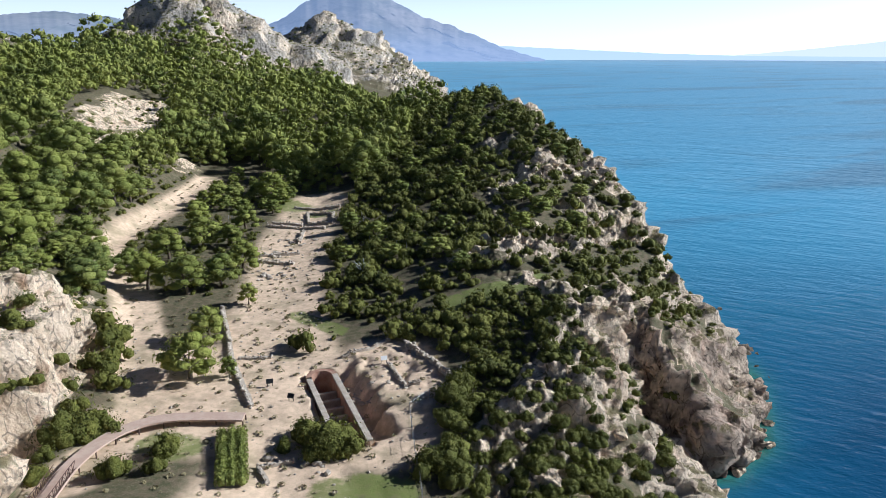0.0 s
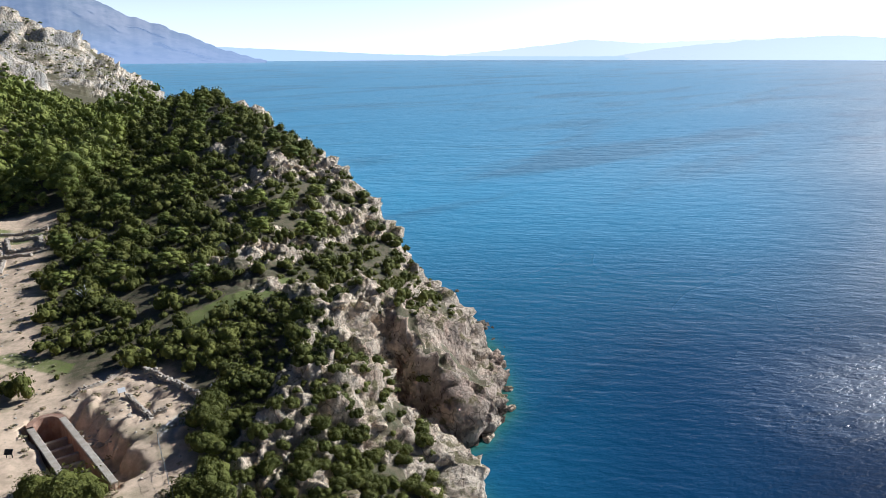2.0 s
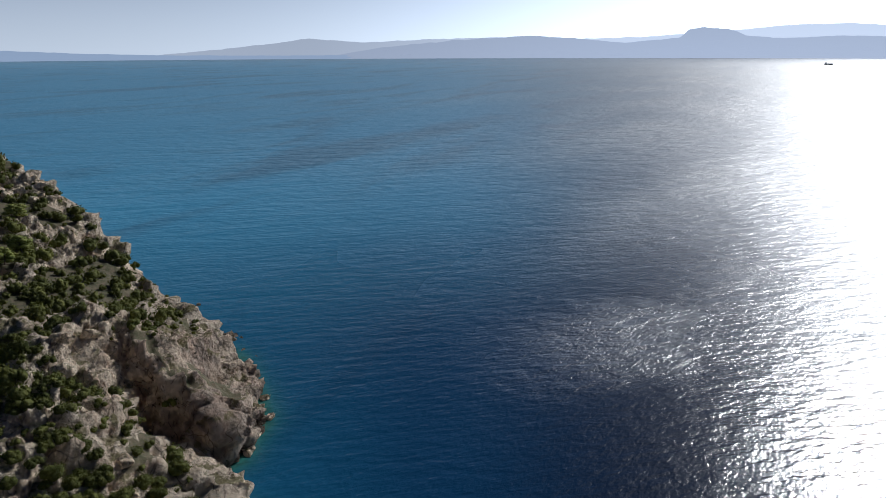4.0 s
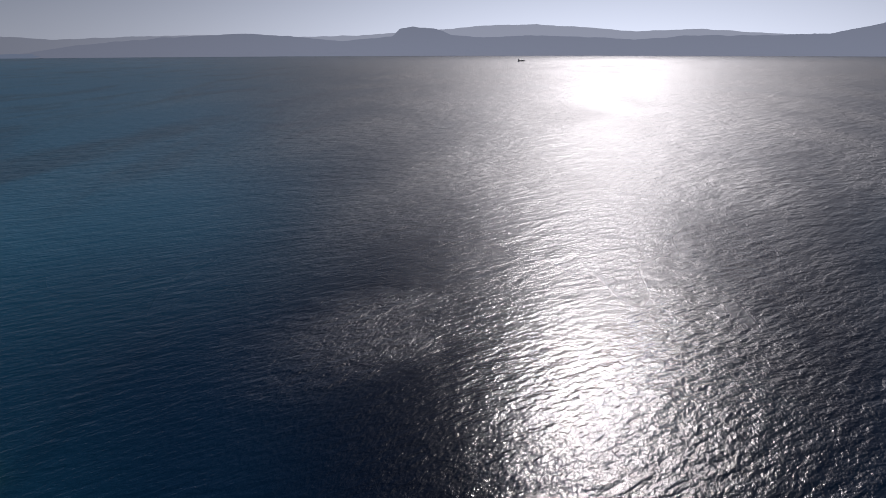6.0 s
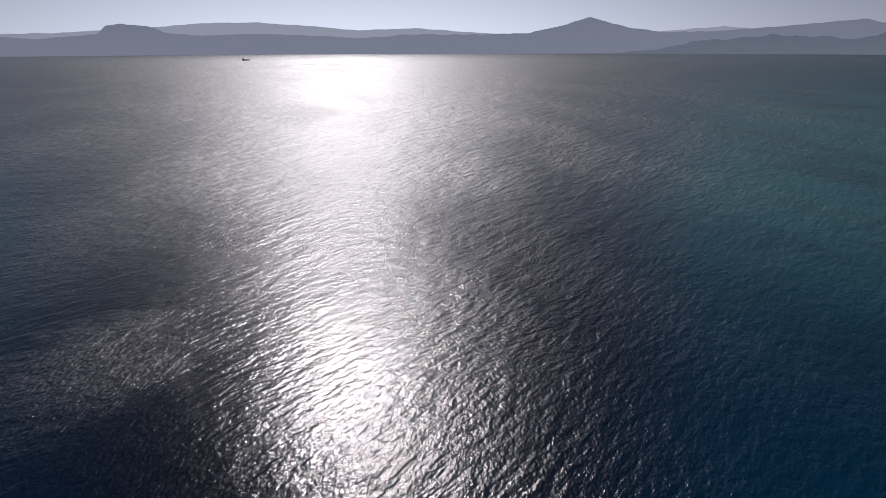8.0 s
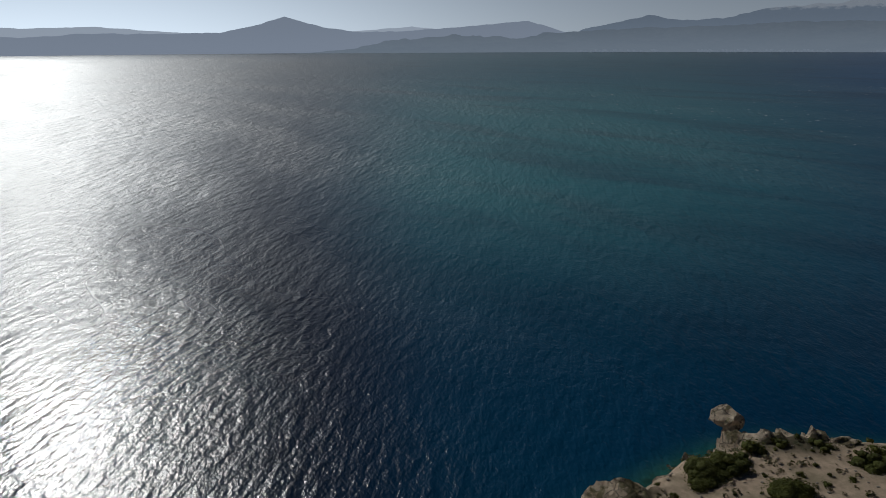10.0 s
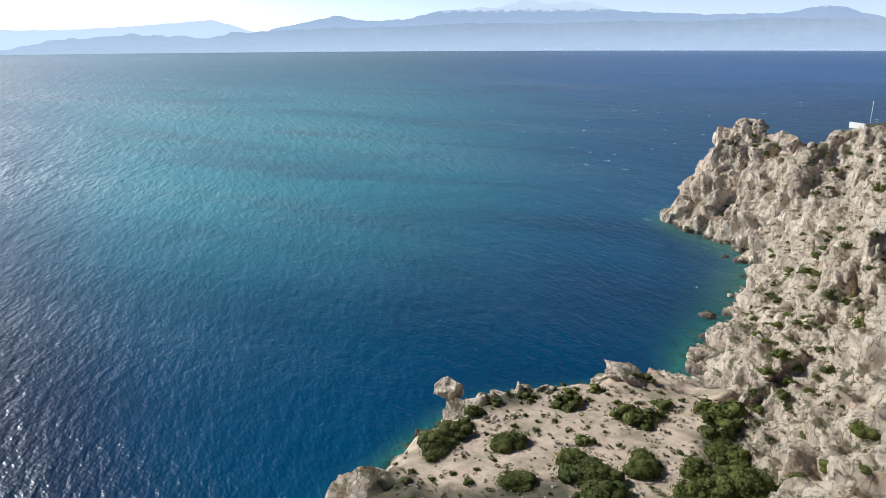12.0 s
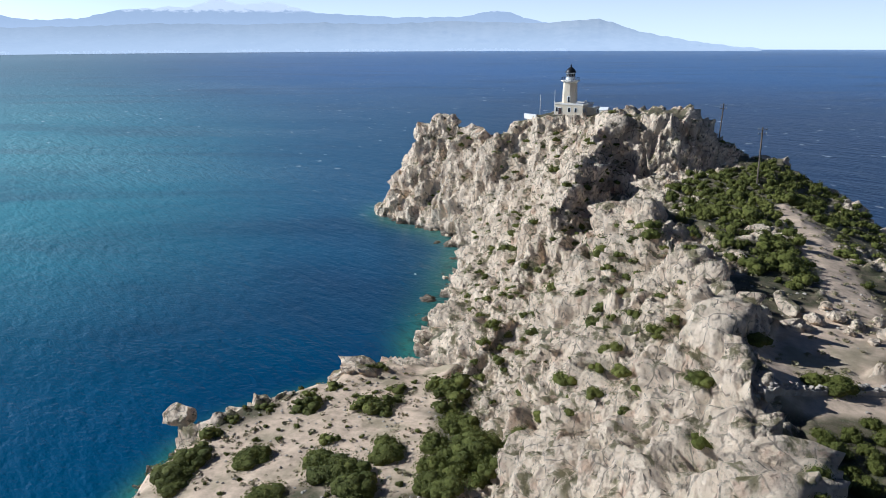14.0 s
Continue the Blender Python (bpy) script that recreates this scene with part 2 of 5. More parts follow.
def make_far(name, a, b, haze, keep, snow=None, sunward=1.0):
    """Distant range: rock and woods with bright air painted over them as a glow; keep is the share of its own colour
    left.
    """
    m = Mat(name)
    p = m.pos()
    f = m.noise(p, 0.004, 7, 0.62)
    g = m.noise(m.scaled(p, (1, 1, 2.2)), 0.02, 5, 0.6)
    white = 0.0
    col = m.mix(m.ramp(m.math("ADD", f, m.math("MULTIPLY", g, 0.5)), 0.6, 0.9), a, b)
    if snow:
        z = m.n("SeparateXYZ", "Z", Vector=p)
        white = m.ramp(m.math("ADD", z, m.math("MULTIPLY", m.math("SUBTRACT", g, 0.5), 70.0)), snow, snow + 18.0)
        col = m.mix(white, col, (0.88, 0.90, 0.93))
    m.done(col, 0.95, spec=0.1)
    # haze painted as the range's own glow, dimmer away from the sun; snow glows white
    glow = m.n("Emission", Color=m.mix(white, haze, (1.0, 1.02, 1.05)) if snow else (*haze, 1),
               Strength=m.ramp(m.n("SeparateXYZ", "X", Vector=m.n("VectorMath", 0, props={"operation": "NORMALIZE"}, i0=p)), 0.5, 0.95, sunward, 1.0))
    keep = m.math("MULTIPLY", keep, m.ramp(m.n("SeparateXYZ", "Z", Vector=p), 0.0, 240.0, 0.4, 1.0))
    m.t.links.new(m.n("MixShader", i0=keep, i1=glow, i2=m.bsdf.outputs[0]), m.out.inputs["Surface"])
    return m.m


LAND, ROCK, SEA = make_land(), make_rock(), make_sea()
PINE = make_leaf("pine_needles", (0.232, 0.262, 0.05), (0.115, 0.148, 0.038), (0.345, 0.36, 0.092))
SCRUB = make_leaf("scrub_leaves", (0.080, 0.090, 0.017), (0.132, 0.142, 0.027), (0.235, 0.240, 0.052))
BARK = plain("bark", (0.10, 0.075, 0.055), (0.17, 0.14, 0.11), 5, 0.9, 0.6)
WALL = plain("limewash", (0.74, 0.70, 0.62), (0.80, 0.77, 0.70), 0.9, 0.85, 0.2)
OCHRE = plain("ochre_render", (0.62, 0.53, 0.39), (0.68, 0.60, 0.47), 0.8, 0.85, 0.25)
WHITE = plain("white_paint", (0.78, 0.78, 0.77), (0.82, 0.82, 0.80), 1.5, 0.5, 0.1)
DARK = plain("dark_iron", (0.025, 0.028, 0.03), (0.045, 0.045, 0.045), 4, 0.45, 0.1, 0.6)
RUST = plain("brown_steel", (0.09, 0.055, 0.045), (0.12, 0.075, 0.06), 5, 0.6, 0.1, 0.3)
WOOD = plain("weathered_pole", (0.13, 0.10, 0.075), (0.20, 0.165, 0.13), 6, 0.9, 0.4)
DECK = plain("pink_concrete", (0.44, 0.32, 0.255), (0.50, 0.385, 0.31), 0.7, 0.85, 0.3)
MORTAR = plain("old_masonry", (0.36, 0.31, 0.25), (0.47, 0.42, 0.35), 1.3, 0.95, 0.9)
BRICKY = plain("red_plaster", (0.30, 0.17, 0.115), (0.38, 0.26, 0.19), 1.1, 0.95, 0.7)
STEEL = plain("galvanised_steel", (0.38, 0.39, 0.40), (0.48, 0.49, 0.50), 4, 0.45, 0.1, 0.8)
GLASS = plain("dark_glazing", (0.02, 0.025, 0.03), (0.03, 0.035, 0.04), 2, 0.12, 0.0)

# ---- the lie of the land: a shoreline, then break lines (crests, cliff feet, paths) with their heights ----
SHORE = [(35, 81), (36, 91), (42, 93), (51, 101), (55, 111), (60, 127), (60, 137), (60, 147), (61, 160), (61, 174), (58, 185), (57, 198), (56, 209),
         (53, 224), (48, 236), (42, 266), (36, 300), (32, 345), (15, 440), (-20, 520), (-50, 640), (-35, 800), (10, 960), (6, 1060),
         (-30, 1180), (-60, 1300), (-1000, 1300), (-1000, 60), (-260, 20), (-110, -40), (-62, -110), (-44, -160), (-34, -195),
         (-24, -235), (0, -262), (40, -272), (90, -266), (118, -252), (126, -237), (121, -224), (114, -217), (94, -210), (78, -195)]
SHORE += [(70, -164), (63, -139), (61, -124), (57, -114), (63, -106), (70, -94), (76, -84), (77, -74), (75, -63), (72, -53), (68, -40), (55, -20), (42, 0),
          (34, 20), (30, 40), (32, 62)]
EAST = [
    [(6, 73, 12), (11, 82, 16), (16, 86, 18), (19, 95, 20), (21, 103, 22), (27, 113, 22.5), (33, 116, 20), (43, 121, 14), (51, 118, 8), (54, 112, 3)],
    [(40, 95.5, 7), (39, 101, 11.5), (37, 107, 15), (35, 113, 18.5)], [(46, 100, 6.5), (50, 106, 5)], [(34.5, 95, 2.5), (33.5, 101, 4.5), (32.5, 106, 8), (31.5, 110, 13.5)], [(30, 86, 8), (28, 95, 14), (26.5, 103, 19)],
    [(33, 84, 5), (28, 76, 6), (24, 68, 6)],
    [(52, 110, 2), (56, 126, 4.5), (55, 135, 7), (54, 145, 10), (55, 158, 13), (55, 171, 16), (52, 181, 20), (51, 196, 23), (49, 207, 28), (45, 221, 32),
     (38, 231, 36), (30, 263, 41), (23, 322, 44)],
    [(12, 130, 20.5), (14, 145, 22.5), (20, 165, 24.5), (27, 190, 28), (26, 220, 34), (20, 260, 39), (18, 320, 43.5), (5, 362, 38)],
]
VALLEY = [
    [(-5, 77, 13.5), (-2, 92, 14.5), (-8, 105, 15), (-6, 116, 16.5), (-12, 140, 17), (-16, 165, 17), (-18, 200, 19), (-20, 250, 25)],
    [(-17, 60, 12), (-19, 72, 13), (-19, 98, 14), (-32, 115, 15), (-33, 140, 15), (-37, 167, 15.5), (-38, 207, 16.5), (-42, 240, 19),
     (-40, 297, 25), (-55, 376, 30), (-90, 480, 34), (-129, 582, 36)],
    [(-43, 72, 14), (-40, 85, 14), (-48, 101, 15), (-60, 127, 16), (-71, 145, 17), (-80, 160, 17), (-80.5, 176, 17), (-79.5, 200, 17.5), (-79, 232, 19), (-90, 280, 24)],
    [(-45, 52, 15), (-48, 67, 15), (-51, 80, 15), (-53, 92, 16), (-57, 105, 17)],
    [(-54, 52, 28), (-53, 64, 27), (-56, 75, 26.5), (-56, 90, 26.5), (-60, 98, 27), (-68, 106, 28)],
]
NORTH = [
    [(-84, 130, 25), (-95, 150, 28), (-100, 171, 31), (-111, 178, 37)], [(-109, 234, 34), (-130, 303, 36), (-154, 405, 40)],
    [(-90, 60, 37), (-100, 110, 38), (-111, 178, 40), (-125, 240, 40), (-150, 310, 44), (-175, 420, 49), (-230, 520, 51)],
    [(-180, 100, 50), (-220, 250, 53), (-330, 520, 50), (-420, 700, 46)],
    [(-280, 553, 57), (-265, 561, 68), (-242, 571, 94), (-199, 587, 125), (-169, 597, 103), (-157, 600, 92), (-145, 603, 81), (-105, 611, 63), (-83, 614, 33)],
    [(-208, 1029, 90), (-184, 1034, 108), (-161, 1038, 116), (-130, 1042, 97), (-68, 1048, 57), (-36, 1049, 33), (1, 1050, 7)],
    [(-640, 690, 110), (-463, 772, 81), (-447, 781, 72), (-425, 792, 50)], [(-300, 760, 30), (-150, 780, 24), (-70, 800, 8)],
]
WEST = [
    [(112, -236, 28), (104, -239, 35.0), (92, -234, 31.5), (78, -224, 31.5), (72, -212, 33.5), (65, -221, 39), (53, -225, 39), (40, -222, 39.5), (33, -217, 42), (21, -210, 43), (17, -203, 42)],
    [(36, -200, 40.5), (31, -197.5, 42), (21, -197, 43), (13, -199, 41.5)], [(31, -187, 27.5), (21, -187.5, 28.5), (13, -189, 29.5), (6, -197, 31)], [(121, -228, 8), (116, -243, 22)],
    [(23, -140, 29), (15, -132, 32.5), (11, -112, 31.8), (4, -97, 31.5), (0, -85, 31.3), (-1, -71, 31.2), (-4, -54, 31.2), (-8, -35, 33), (-15, 0, 32), (-30, 30, 30), (-50, 52, 28)],
    [(-9, -50, 27), (-9, -61, 27.4), (-6.5, -71, 29.0), (-6, -83, 29.3), (-13, -95, 29.4), (-12, -130, 30), (-2, -172, 31), (-8, -205, 31)],
    [(-20, -114, 28), (-29, -122, 25.5), (-28, -170, 22.5), (-13, -238, 24)], [(-24, -48, 27.5), (-23, -62, 27), (-24, -80, 27.5), (-27, -100, 27.5)],
]
COVE = [
    [(50, -103, 5), (35, -90, 8), (24, -71, 10), (20, -60, 12), (15, -40, 14)],
    [(50, -104, 5), (58, -99, 7.5), (60, -93, 6.5), (71, -76, 6), (70, -64, 6), (67, -55, 6), (55, -35, 8)],
    [(46, -86, 7), (49, -74, 7.5), (37, -68, 9)], [(27, -104, 16.5), (22, -94, 17), (16, -72, 17)],
    [(54, -185, 20), (50, -160, 13), (47, -145, 10)], [(36, -196, 38.5), (37, -180, 33), (37, -165, 27.5), (39, -150, 21.5), (43, -139, 14)], [(29, -174, 25), (28, -158, 21.5), (28.5, -143, 18.5), (33, -123, 12.5)],
    [(24, -121, 24), (17, -104, 25.5), (12, -88, 26), (9, -72, 24)],
]
X0, Y0, STEP, NX, NY = -1000.0, -320.0, 2.5, 465, 649
gx, gy = X0 + STEP * np.arange(NX), Y0 + STEP * np.arange(NY)


def along(line, gap):
    """Points every gap metres along a line of any dimension."""
    out = []
    for a, b in zip(line, line[1:]):
        a, b = np.array(a, float), np.array(b, float)
        k = max(1, int(np.hypot(*(b - a)[:2]) / gap))
        out += [a + (b - a) * i / k for i in range(k)]
    return np.array(out + [np.array(line[-1], float)])


def inside(x, y, poly):
    """Even-odd test of many points against a polygon."""
    hit = np.zeros(np.shape(x), bool)
    for (ax, ay), (bx, by) in zip(poly, poly[1:] + poly[:1]):
        if ay != by:
            hit ^= ((ay > y) != (by > y)) & (x < (bx - ax) * (y - ay) / (by - ay) + ax)
    return hit


def gap_to(x, y, line):
    """Distance of many points to a polyline."""
    best = np.full(np.shape(x), 1e9)
    for a, b in zip(line, line[1:]):
        dx, dy = b[0] - a[0], b[1] - a[1]
        s = np.clip(((x - a[0]) * dx + (y - a[1]) * dy) / (dx * dx + dy * dy + 1e-9), 0, 1)
        best = np.minimum(best, np.hypot(x - a[0] - s * dx, y - a[1] - s * dy))
    return best


def relax():
    """A smooth surface through the break lines, found from coarse to fine."""
    z = None
    for k in (8, 4, 2, 1):
        ax, ay = gx[::k], gy[::k]
        mx, my = np.meshgrid(ax, ay)
        if z is None:
            z = np.full(mx.shape, 20.0)
        else:
            z = np.repeat(np.repeat(z, 2, 0), 2, 1)[: len(ay), : len(ax)]
            z = np.pad(z, ((0, len(ay) - z.shape[0]), (0, len(ax) - z.shape[1])), "edge")
        off = gap_to(mx, my, SHORE + SHORE[:1])
        sea = ~inside(mx, my, SHORE)
        fixed, held = sea | (off < 0.5 * STEP * k), np.where(sea, -np.minimum(0.22 * off ** 1.15 + 0.2, 40.0), 0.2)
        total, count = np.zeros(z.shape), np.zeros(z.shape)
        for line in EAST + VALLEY + NORTH + WEST + COVE:
            s = along(line, STEP * 0.4)
            i, j = np.rint((s[:, 1] - Y0) / STEP / k).astype(int), np.rint((s[:, 0] - X0) / STEP / k).astype(int)
            np.add.at(total, (i, j), s[:, 2]), np.add.at(count, (i, j), 1)
        lined = count > 0
        held = np.where(lined, total / np.maximum(count, 1), held)
        fixed |= lined
        z = np.where(fixed, held, z)
        for _ in range(500 if k > 1 else 160):
            q = np.pad(z, 1, "edge")
            z = np.where(fixed, held, (q[:-2, 1:-1] + q[2:, 1:-1] + q[1:-1, :-2] + q[1:-1, 2:]) / 4)
    return z


BASE = relax()


def sample(grid, x, y):
    """Bilinear look-up in the coarse survey."""
    u, v = np.clip((x - X0) / STEP, 0, NX - 1.001), np.clip((y - Y0) / STEP, 0, NY - 1.001)
    i, j = v.astype(int), u.astype(int)
    a, b = v - i, u - j
    return grid[i, j] * (1 - a) * (1 - b) + grid[i, j + 1] * (1 - a) * b + grid[i + 1, j] * a * (1 - b) + grid[i + 1, j + 1] * a * b


def spread(spans, fade_lo, fade_hi):
    """Grid lines: evenly spaced within each span (from, to, step), and wider and wider out to both ends."""
    mid = np.concatenate([np.arange(lo, hi - 0.3 * step, step) for lo, hi, step in spans])
    out, step, v = [], spans[0][2], mid[0]
    while v > fade_lo:
        step *= 1.08
        v -= min(step, 5.5)
        out.append(v)
    more, step, v = [], spans[-1][2], mid[-1]
    while v < fade_hi:
        step *= 1.08
        v += min(step, 5.5)
        more.append(v)
    return np.array(out[::-1] + list(mid) + more)


LX = spread([(-66, -14, 0.55), (-14, 46, 0.34), (46, 128, 0.55)], -990, 150)
LY = spread([(-250, -136, 0.62), (-136, -40, 0.34), (-40, 58, 1.2), (58, 132, 0.46), (132, 236, 0.7)], -300, 1290)
MX, MY = np.meshgrid(LX, LY)
MZ = sample(BASE, MX, MY)
# levelled pads, the dug-out cistern and the trench and spoil heap beside it
def soft(v, lo, hi):
    s = np.clip((v - lo) / (hi - lo), 0, 1)
    return s * s * (3 - 2 * s)


for px, py, r, pz in [(53, -226.5, 9.0, 39.0), (41, -225.0, 4.0, 39.3)]:
    k = 1 - soft(np.hypot(MX - px, MY - py), r, r + 5)
    MZ = MZ * (1 - k) + pz * k
CIS_A, CIS_B, CIS_W = np.array((-18.3, 97.3)), np.array((-11.5, 79.7)), 1.85
cis_way = (CIS_B - CIS_A) / np.hypot(*(CIS_B - CIS_A))
ca, cb = (MX - CIS_A[0]) * cis_way[0] + (MY - CIS_A[1]) * cis_way[1], (MX - CIS_A[0]) * -cis_way[1] + (MY - CIS_A[1]) * cis_way[0]
cb_rough = cb + 0.9 * np.sin(ca * 0.9 + 1.3) * np.cos(ca * 0.37) + 0.4 * np.sin(ca * 2.3)
pit = ((ca > -1.2) & (ca < 20) & (np.abs(cb) < CIS_W + 0.6)) | (np.hypot(ca + 0.6, cb) < CIS_W + 0.6)
k = soft(cb, 2.3, 2.9) * (1 - soft(cb_rough, 3.8, 6.2)) * soft(ca, -3, 1) * (1 - soft(ca, 16, 20))
heap = 0.6 * soft(cb_rough, 4.4, 6.8) * (1 - soft(cb, 13, 19)) * soft(ca, -8, 0) * (1 - soft(ca, 13, 20))
MZ = MZ + 1.3 * heap - 1.9 * k * (1 - heap)
MZ = np.where(pit, 10.2, MZ)
# knife-edged ribs standing above the slopes: crest line, lift, half width
RIBS = [([(17, -133), (13, -122), (11, -112), (5, -98), (1, -85), (-0.5, -71), (-3.5, -56), (-7, -38)], 0.6, 2.2), ([(36, -194), (37, -180), (37.5, -165), (39, -152)], 3.5, 3.5), ([(40, -101), (38, -112)], 2.5, 3.0)]
for line, lift, wide in RIBS:
    MZ = MZ + lift * (1 - soft(gap_to(MX, MY, line), wide * 0.3, wide))
gyy, gxx = np.gradient(MZ, LY, LX)
SLOPE = np.hypot(gxx, gyy)


CLEAR = [([(-20, 66), (-19, 85), (-22, 98), (-30, 115), (-33, 140), (-37, 167), (-38, 212)], 9.0), ([(-43, 70), (-40, 85), (-47, 101), (-59, 127), (-71, 145), (-79, 160), (-80, 176), (-79.5, 200), (-79, 236)], 4.2),
         ([(-40, 83), (-20, 84), (-8, 82)], 8.0), ([(-45, 100), (-30, 98)], 9.0), ([(-8, 92), (-10, 100)], 9.0), ([(62, -62), (52, -76), (56, -92), (48, -96)], 11.0), ([(40, -70), (45, -80)], 8.0),
         ([(-7, -70), (-15, -90), (-14, -106), (-11, -130), (-9, -150)], 3.4), ([(-5.5, -72), (-8, -80), (-11, -90)], 4.6), ([(8, -110), (3, -104)], 5.0), ([(-8, -72), (-16, -74)], 4.0), ([(20, 97), (21, 99)], 2.0), ([(33, 50), (10, 30), (30, -20)], 22.0)]
sand = np.zeros(MX.shape)
for line, wide in CLEAR:
    sand = np.maximum(sand, 1 - soft(gap_to(MX, MY, line), wide * 0.75, wide * 1.2))
GREEN = [([(3, 120), (10.5, 124), (18, 128)], 4.0), ([(-36, 79), (-33, 78)], 3.5), ([(-13.3, 70.4), (-9.5, 71.5), (-5, 71)], 2.6), ([(-44, 205), (-52, 212)], 6.0), ([(-33, 198), (-36, 196)], 3.0), ([(9, -96), (12, -90)], 3.0),
         ([(16, -70), (12, -76)], 2.5), ([(-18, 113), (-27, 121)], 2.0)]
grass = np.zeros(MX.shape)
for line, wide in GREEN:
    grass = np.maximum(grass, 0.8 * (1 - soft(gap_to(MX, MY, line), wide * 0.6, wide * 1.3)))


def hashed(i, j, k, seed):
    """A repeatable number from 0 to 1 for each cell of a lattice."""
    h = (i.astype(np.int64) * 374761393 + j.astype(np.int64) * 668265263 + k.astype(np.int64) * 2147483647 + seed * 974634777) & 0xFFFFFFFF
    h = ((h ^ (h >> 13)) * 1274126177) & 0xFFFFFFFF
    h = ((h ^ (h >> 16)) * 2246822519) & 0xFFFFFFFF
    return ((h ^ (h >> 15)) & 0xFFFFFF) / float(0xFFFFFF)


def swell(x, y, z, seed=0):
    """Smooth noise of many points at once, about -1 to 1."""
    i, j, k = np.floor(x), np.floor(y), np.floor(z)
    u, v, w = x - i, y - j, z - k
    a, b, c = u * u * (3 - 2 * u), v * v * (3 - 2 * v), w * w * (3 - 2 * w)
    out = 0.0
    for di in (0, 1):
        for dj in (0, 1):
            for dk in (0, 1):
                g = [hashed(i + di, j + dj, k + dk, seed * 3 + n) * 2 - 1 for n in range(3)]
                t = g[0] * (u - di) + g[1] * (v - dj) + g[2] * (w - dk)
                out = out + t * (a if di else 1 - a) * (b if dj else 1 - b) * (c if dk else 1 - c)
    return out * 1.7


def rugged(x, y, z, octaves=4, seed=0):
    return sum(swell(x * 2 ** o, y * 2 ** o, z * 2 ** o, seed + o) * 0.5 ** o for o in range(octaves))


def blocks(x, y, z, seed):
    """Rock parted into blocks: each one's own lift and tilted face, and the gap to its neighbour."""
    i, j, k = np.floor(x), np.floor(y), np.floor(z)
    best, second = np.full(x.shape, 9.0), np.full(x.shape, 9.0)
    lift, face = np.zeros(x.shape), np.zeros(x.shape)
    for di in (-1, 0, 1):
        for dj in (-1, 0, 1):
            for dk in (-1, 0, 1):
                c = (i + di, j + dj, k + dk)
                r = [hashed(*c, seed + n) for n in range(3)]
                d = (x - c[0] - r[0], y - c[1] - r[1], z - c[2] - r[2])
                g = np.sqrt(d[0] ** 2 + d[1] ** 2 + d[2] ** 2)
                t = [hashed(*c, seed + 5 + n) * 2 - 1 for n in range(3)]
                near = g < best
                second = np.where(near, best, np.minimum(second, g))
                lift = np.where(near, t[0], lift)
                face = np.where(near, d[0] * t[1] + d[1] * t[2] + d[2] * t[0] * 0.8, face)
                best = np.where(near, g, best)
    return lift, face, second - best


nz = 1.1 * rugged(MX * 0.06, MY * 0.06, np.full(MX.shape, 3.0), 4, 11)
rock = soft(SLOPE + 0.35 * nz, 0.48, 0.85) * (1 - 0.9 * sand)
west_side = soft(-MY, 40, 60) * soft(MX, -12, 0)
rock = np.maximum(rock, west_side * (1 - sand) * soft(SLOPE + 0.3 * nz, 0.15, 0.45))
for line, wide in [([(-53, 60), (-58, 78), (-58, 92), (-68, 108)], 7.0), ([(8, 76), (13, 84), (18, 92), (21, 103), (30, 116), (48, 120)], 6.0), ([(4, 142), (12, 143), (18, 146)], 4.0), ([(27, 200), (38, 205), (47, 205)], 7.0),
                   ([(-110, 228), (-122, 260), (-138, 330)], 15.0), ([(57, 150), (57, 180), (52, 200)], 9.0), ([(-199, 587), (-150, 560), (-110, 570), (-140, 520)], 42.0), ([(-170, 1020), (-90, 1000)], 40.0), ([(22, -148), (14, -165), (24, -180), (8, -190)], 9.0), ([(2, -106), (10, -124)], 5.0)]:
    rock = np.maximum(rock, (0.75 + 0.5 * nz) * (1 - soft(gap_to(MX, MY, line), wide * 0.5, wide * 1.4)))
for line, lift, wide in RIBS:
    rock = np.maximum(rock, 0.95 * (1 - soft(gap_to(MX, MY, line), wide, wide + 1.5)))
rock *= 1 - 0.85 * soft(-MX, 66, 74) * soft(MY, 112, 125) * soft(-MY, -215, -205)
rock = np.clip(rock, 0, 1) * (MZ > -3) * (1 - pit)
rock = np.maximum(rock, 0.22 * np.maximum(k, heap / 0.6) * (1 - pit))
rock *= soft(np.hypot(MX - 53, MY + 226.5), 8, 11)
sand = np.maximum(sand, np.maximum(heap, pit))
rock = np.maximum(rock, 0.85 * soft(MX, 5, 20) * soft(MY, 100, 115) * (1 - soft(MY, 230, 260)) * soft(nz, -0.06, 0.2) * (1 - sand))
rock = np.maximum(rock, (0.55 + 0.5 * nz) * soft(MY, 850, 900) * (MZ > 3))
patchy = soft(-MY, 45, 60) * soft(-MX, -8, 4) * soft(nz, 0.05, 0.4)
rock = np.maximum(rock, 0.8 * patchy * (1 - sand) * (MZ > 1))
# crags: blocky relief pushed out along the slope's normal
nrm = np.stack([-gxx, -gyy, np.ones(MX.shape)], -1)
nrm /= np.linalg.norm(nrm, axis=-1, keepdims=True)
push = np.zeros(MX.shape)
craggy = rock > 0.04
big_scale = np.where(MY[craggy] < 480, 1.0, 3.0)
qx, qy, qz = MX[craggy] / big_scale, MY[craggy] / big_scale, MZ[craggy] / big_scale
bx, by, bz = (q + 1.6 * swell(qx * 0.16, qy * 0.16, qz * 0.16, 60 + n) + 0.5 * swell(qx * 0.6, qy * 0.6, qz * 0.6, 70 + n) for n, q in enumerate((qx, qy, qz)))
rise = 2.6 * rugged(qx * 0.07, qy * 0.07, qz * 0.035, 3, 21) + 1.4 * (0.4 - np.abs(swell(bx * 0.19, by * 0.19, bz * 0.09, 33))) * 2
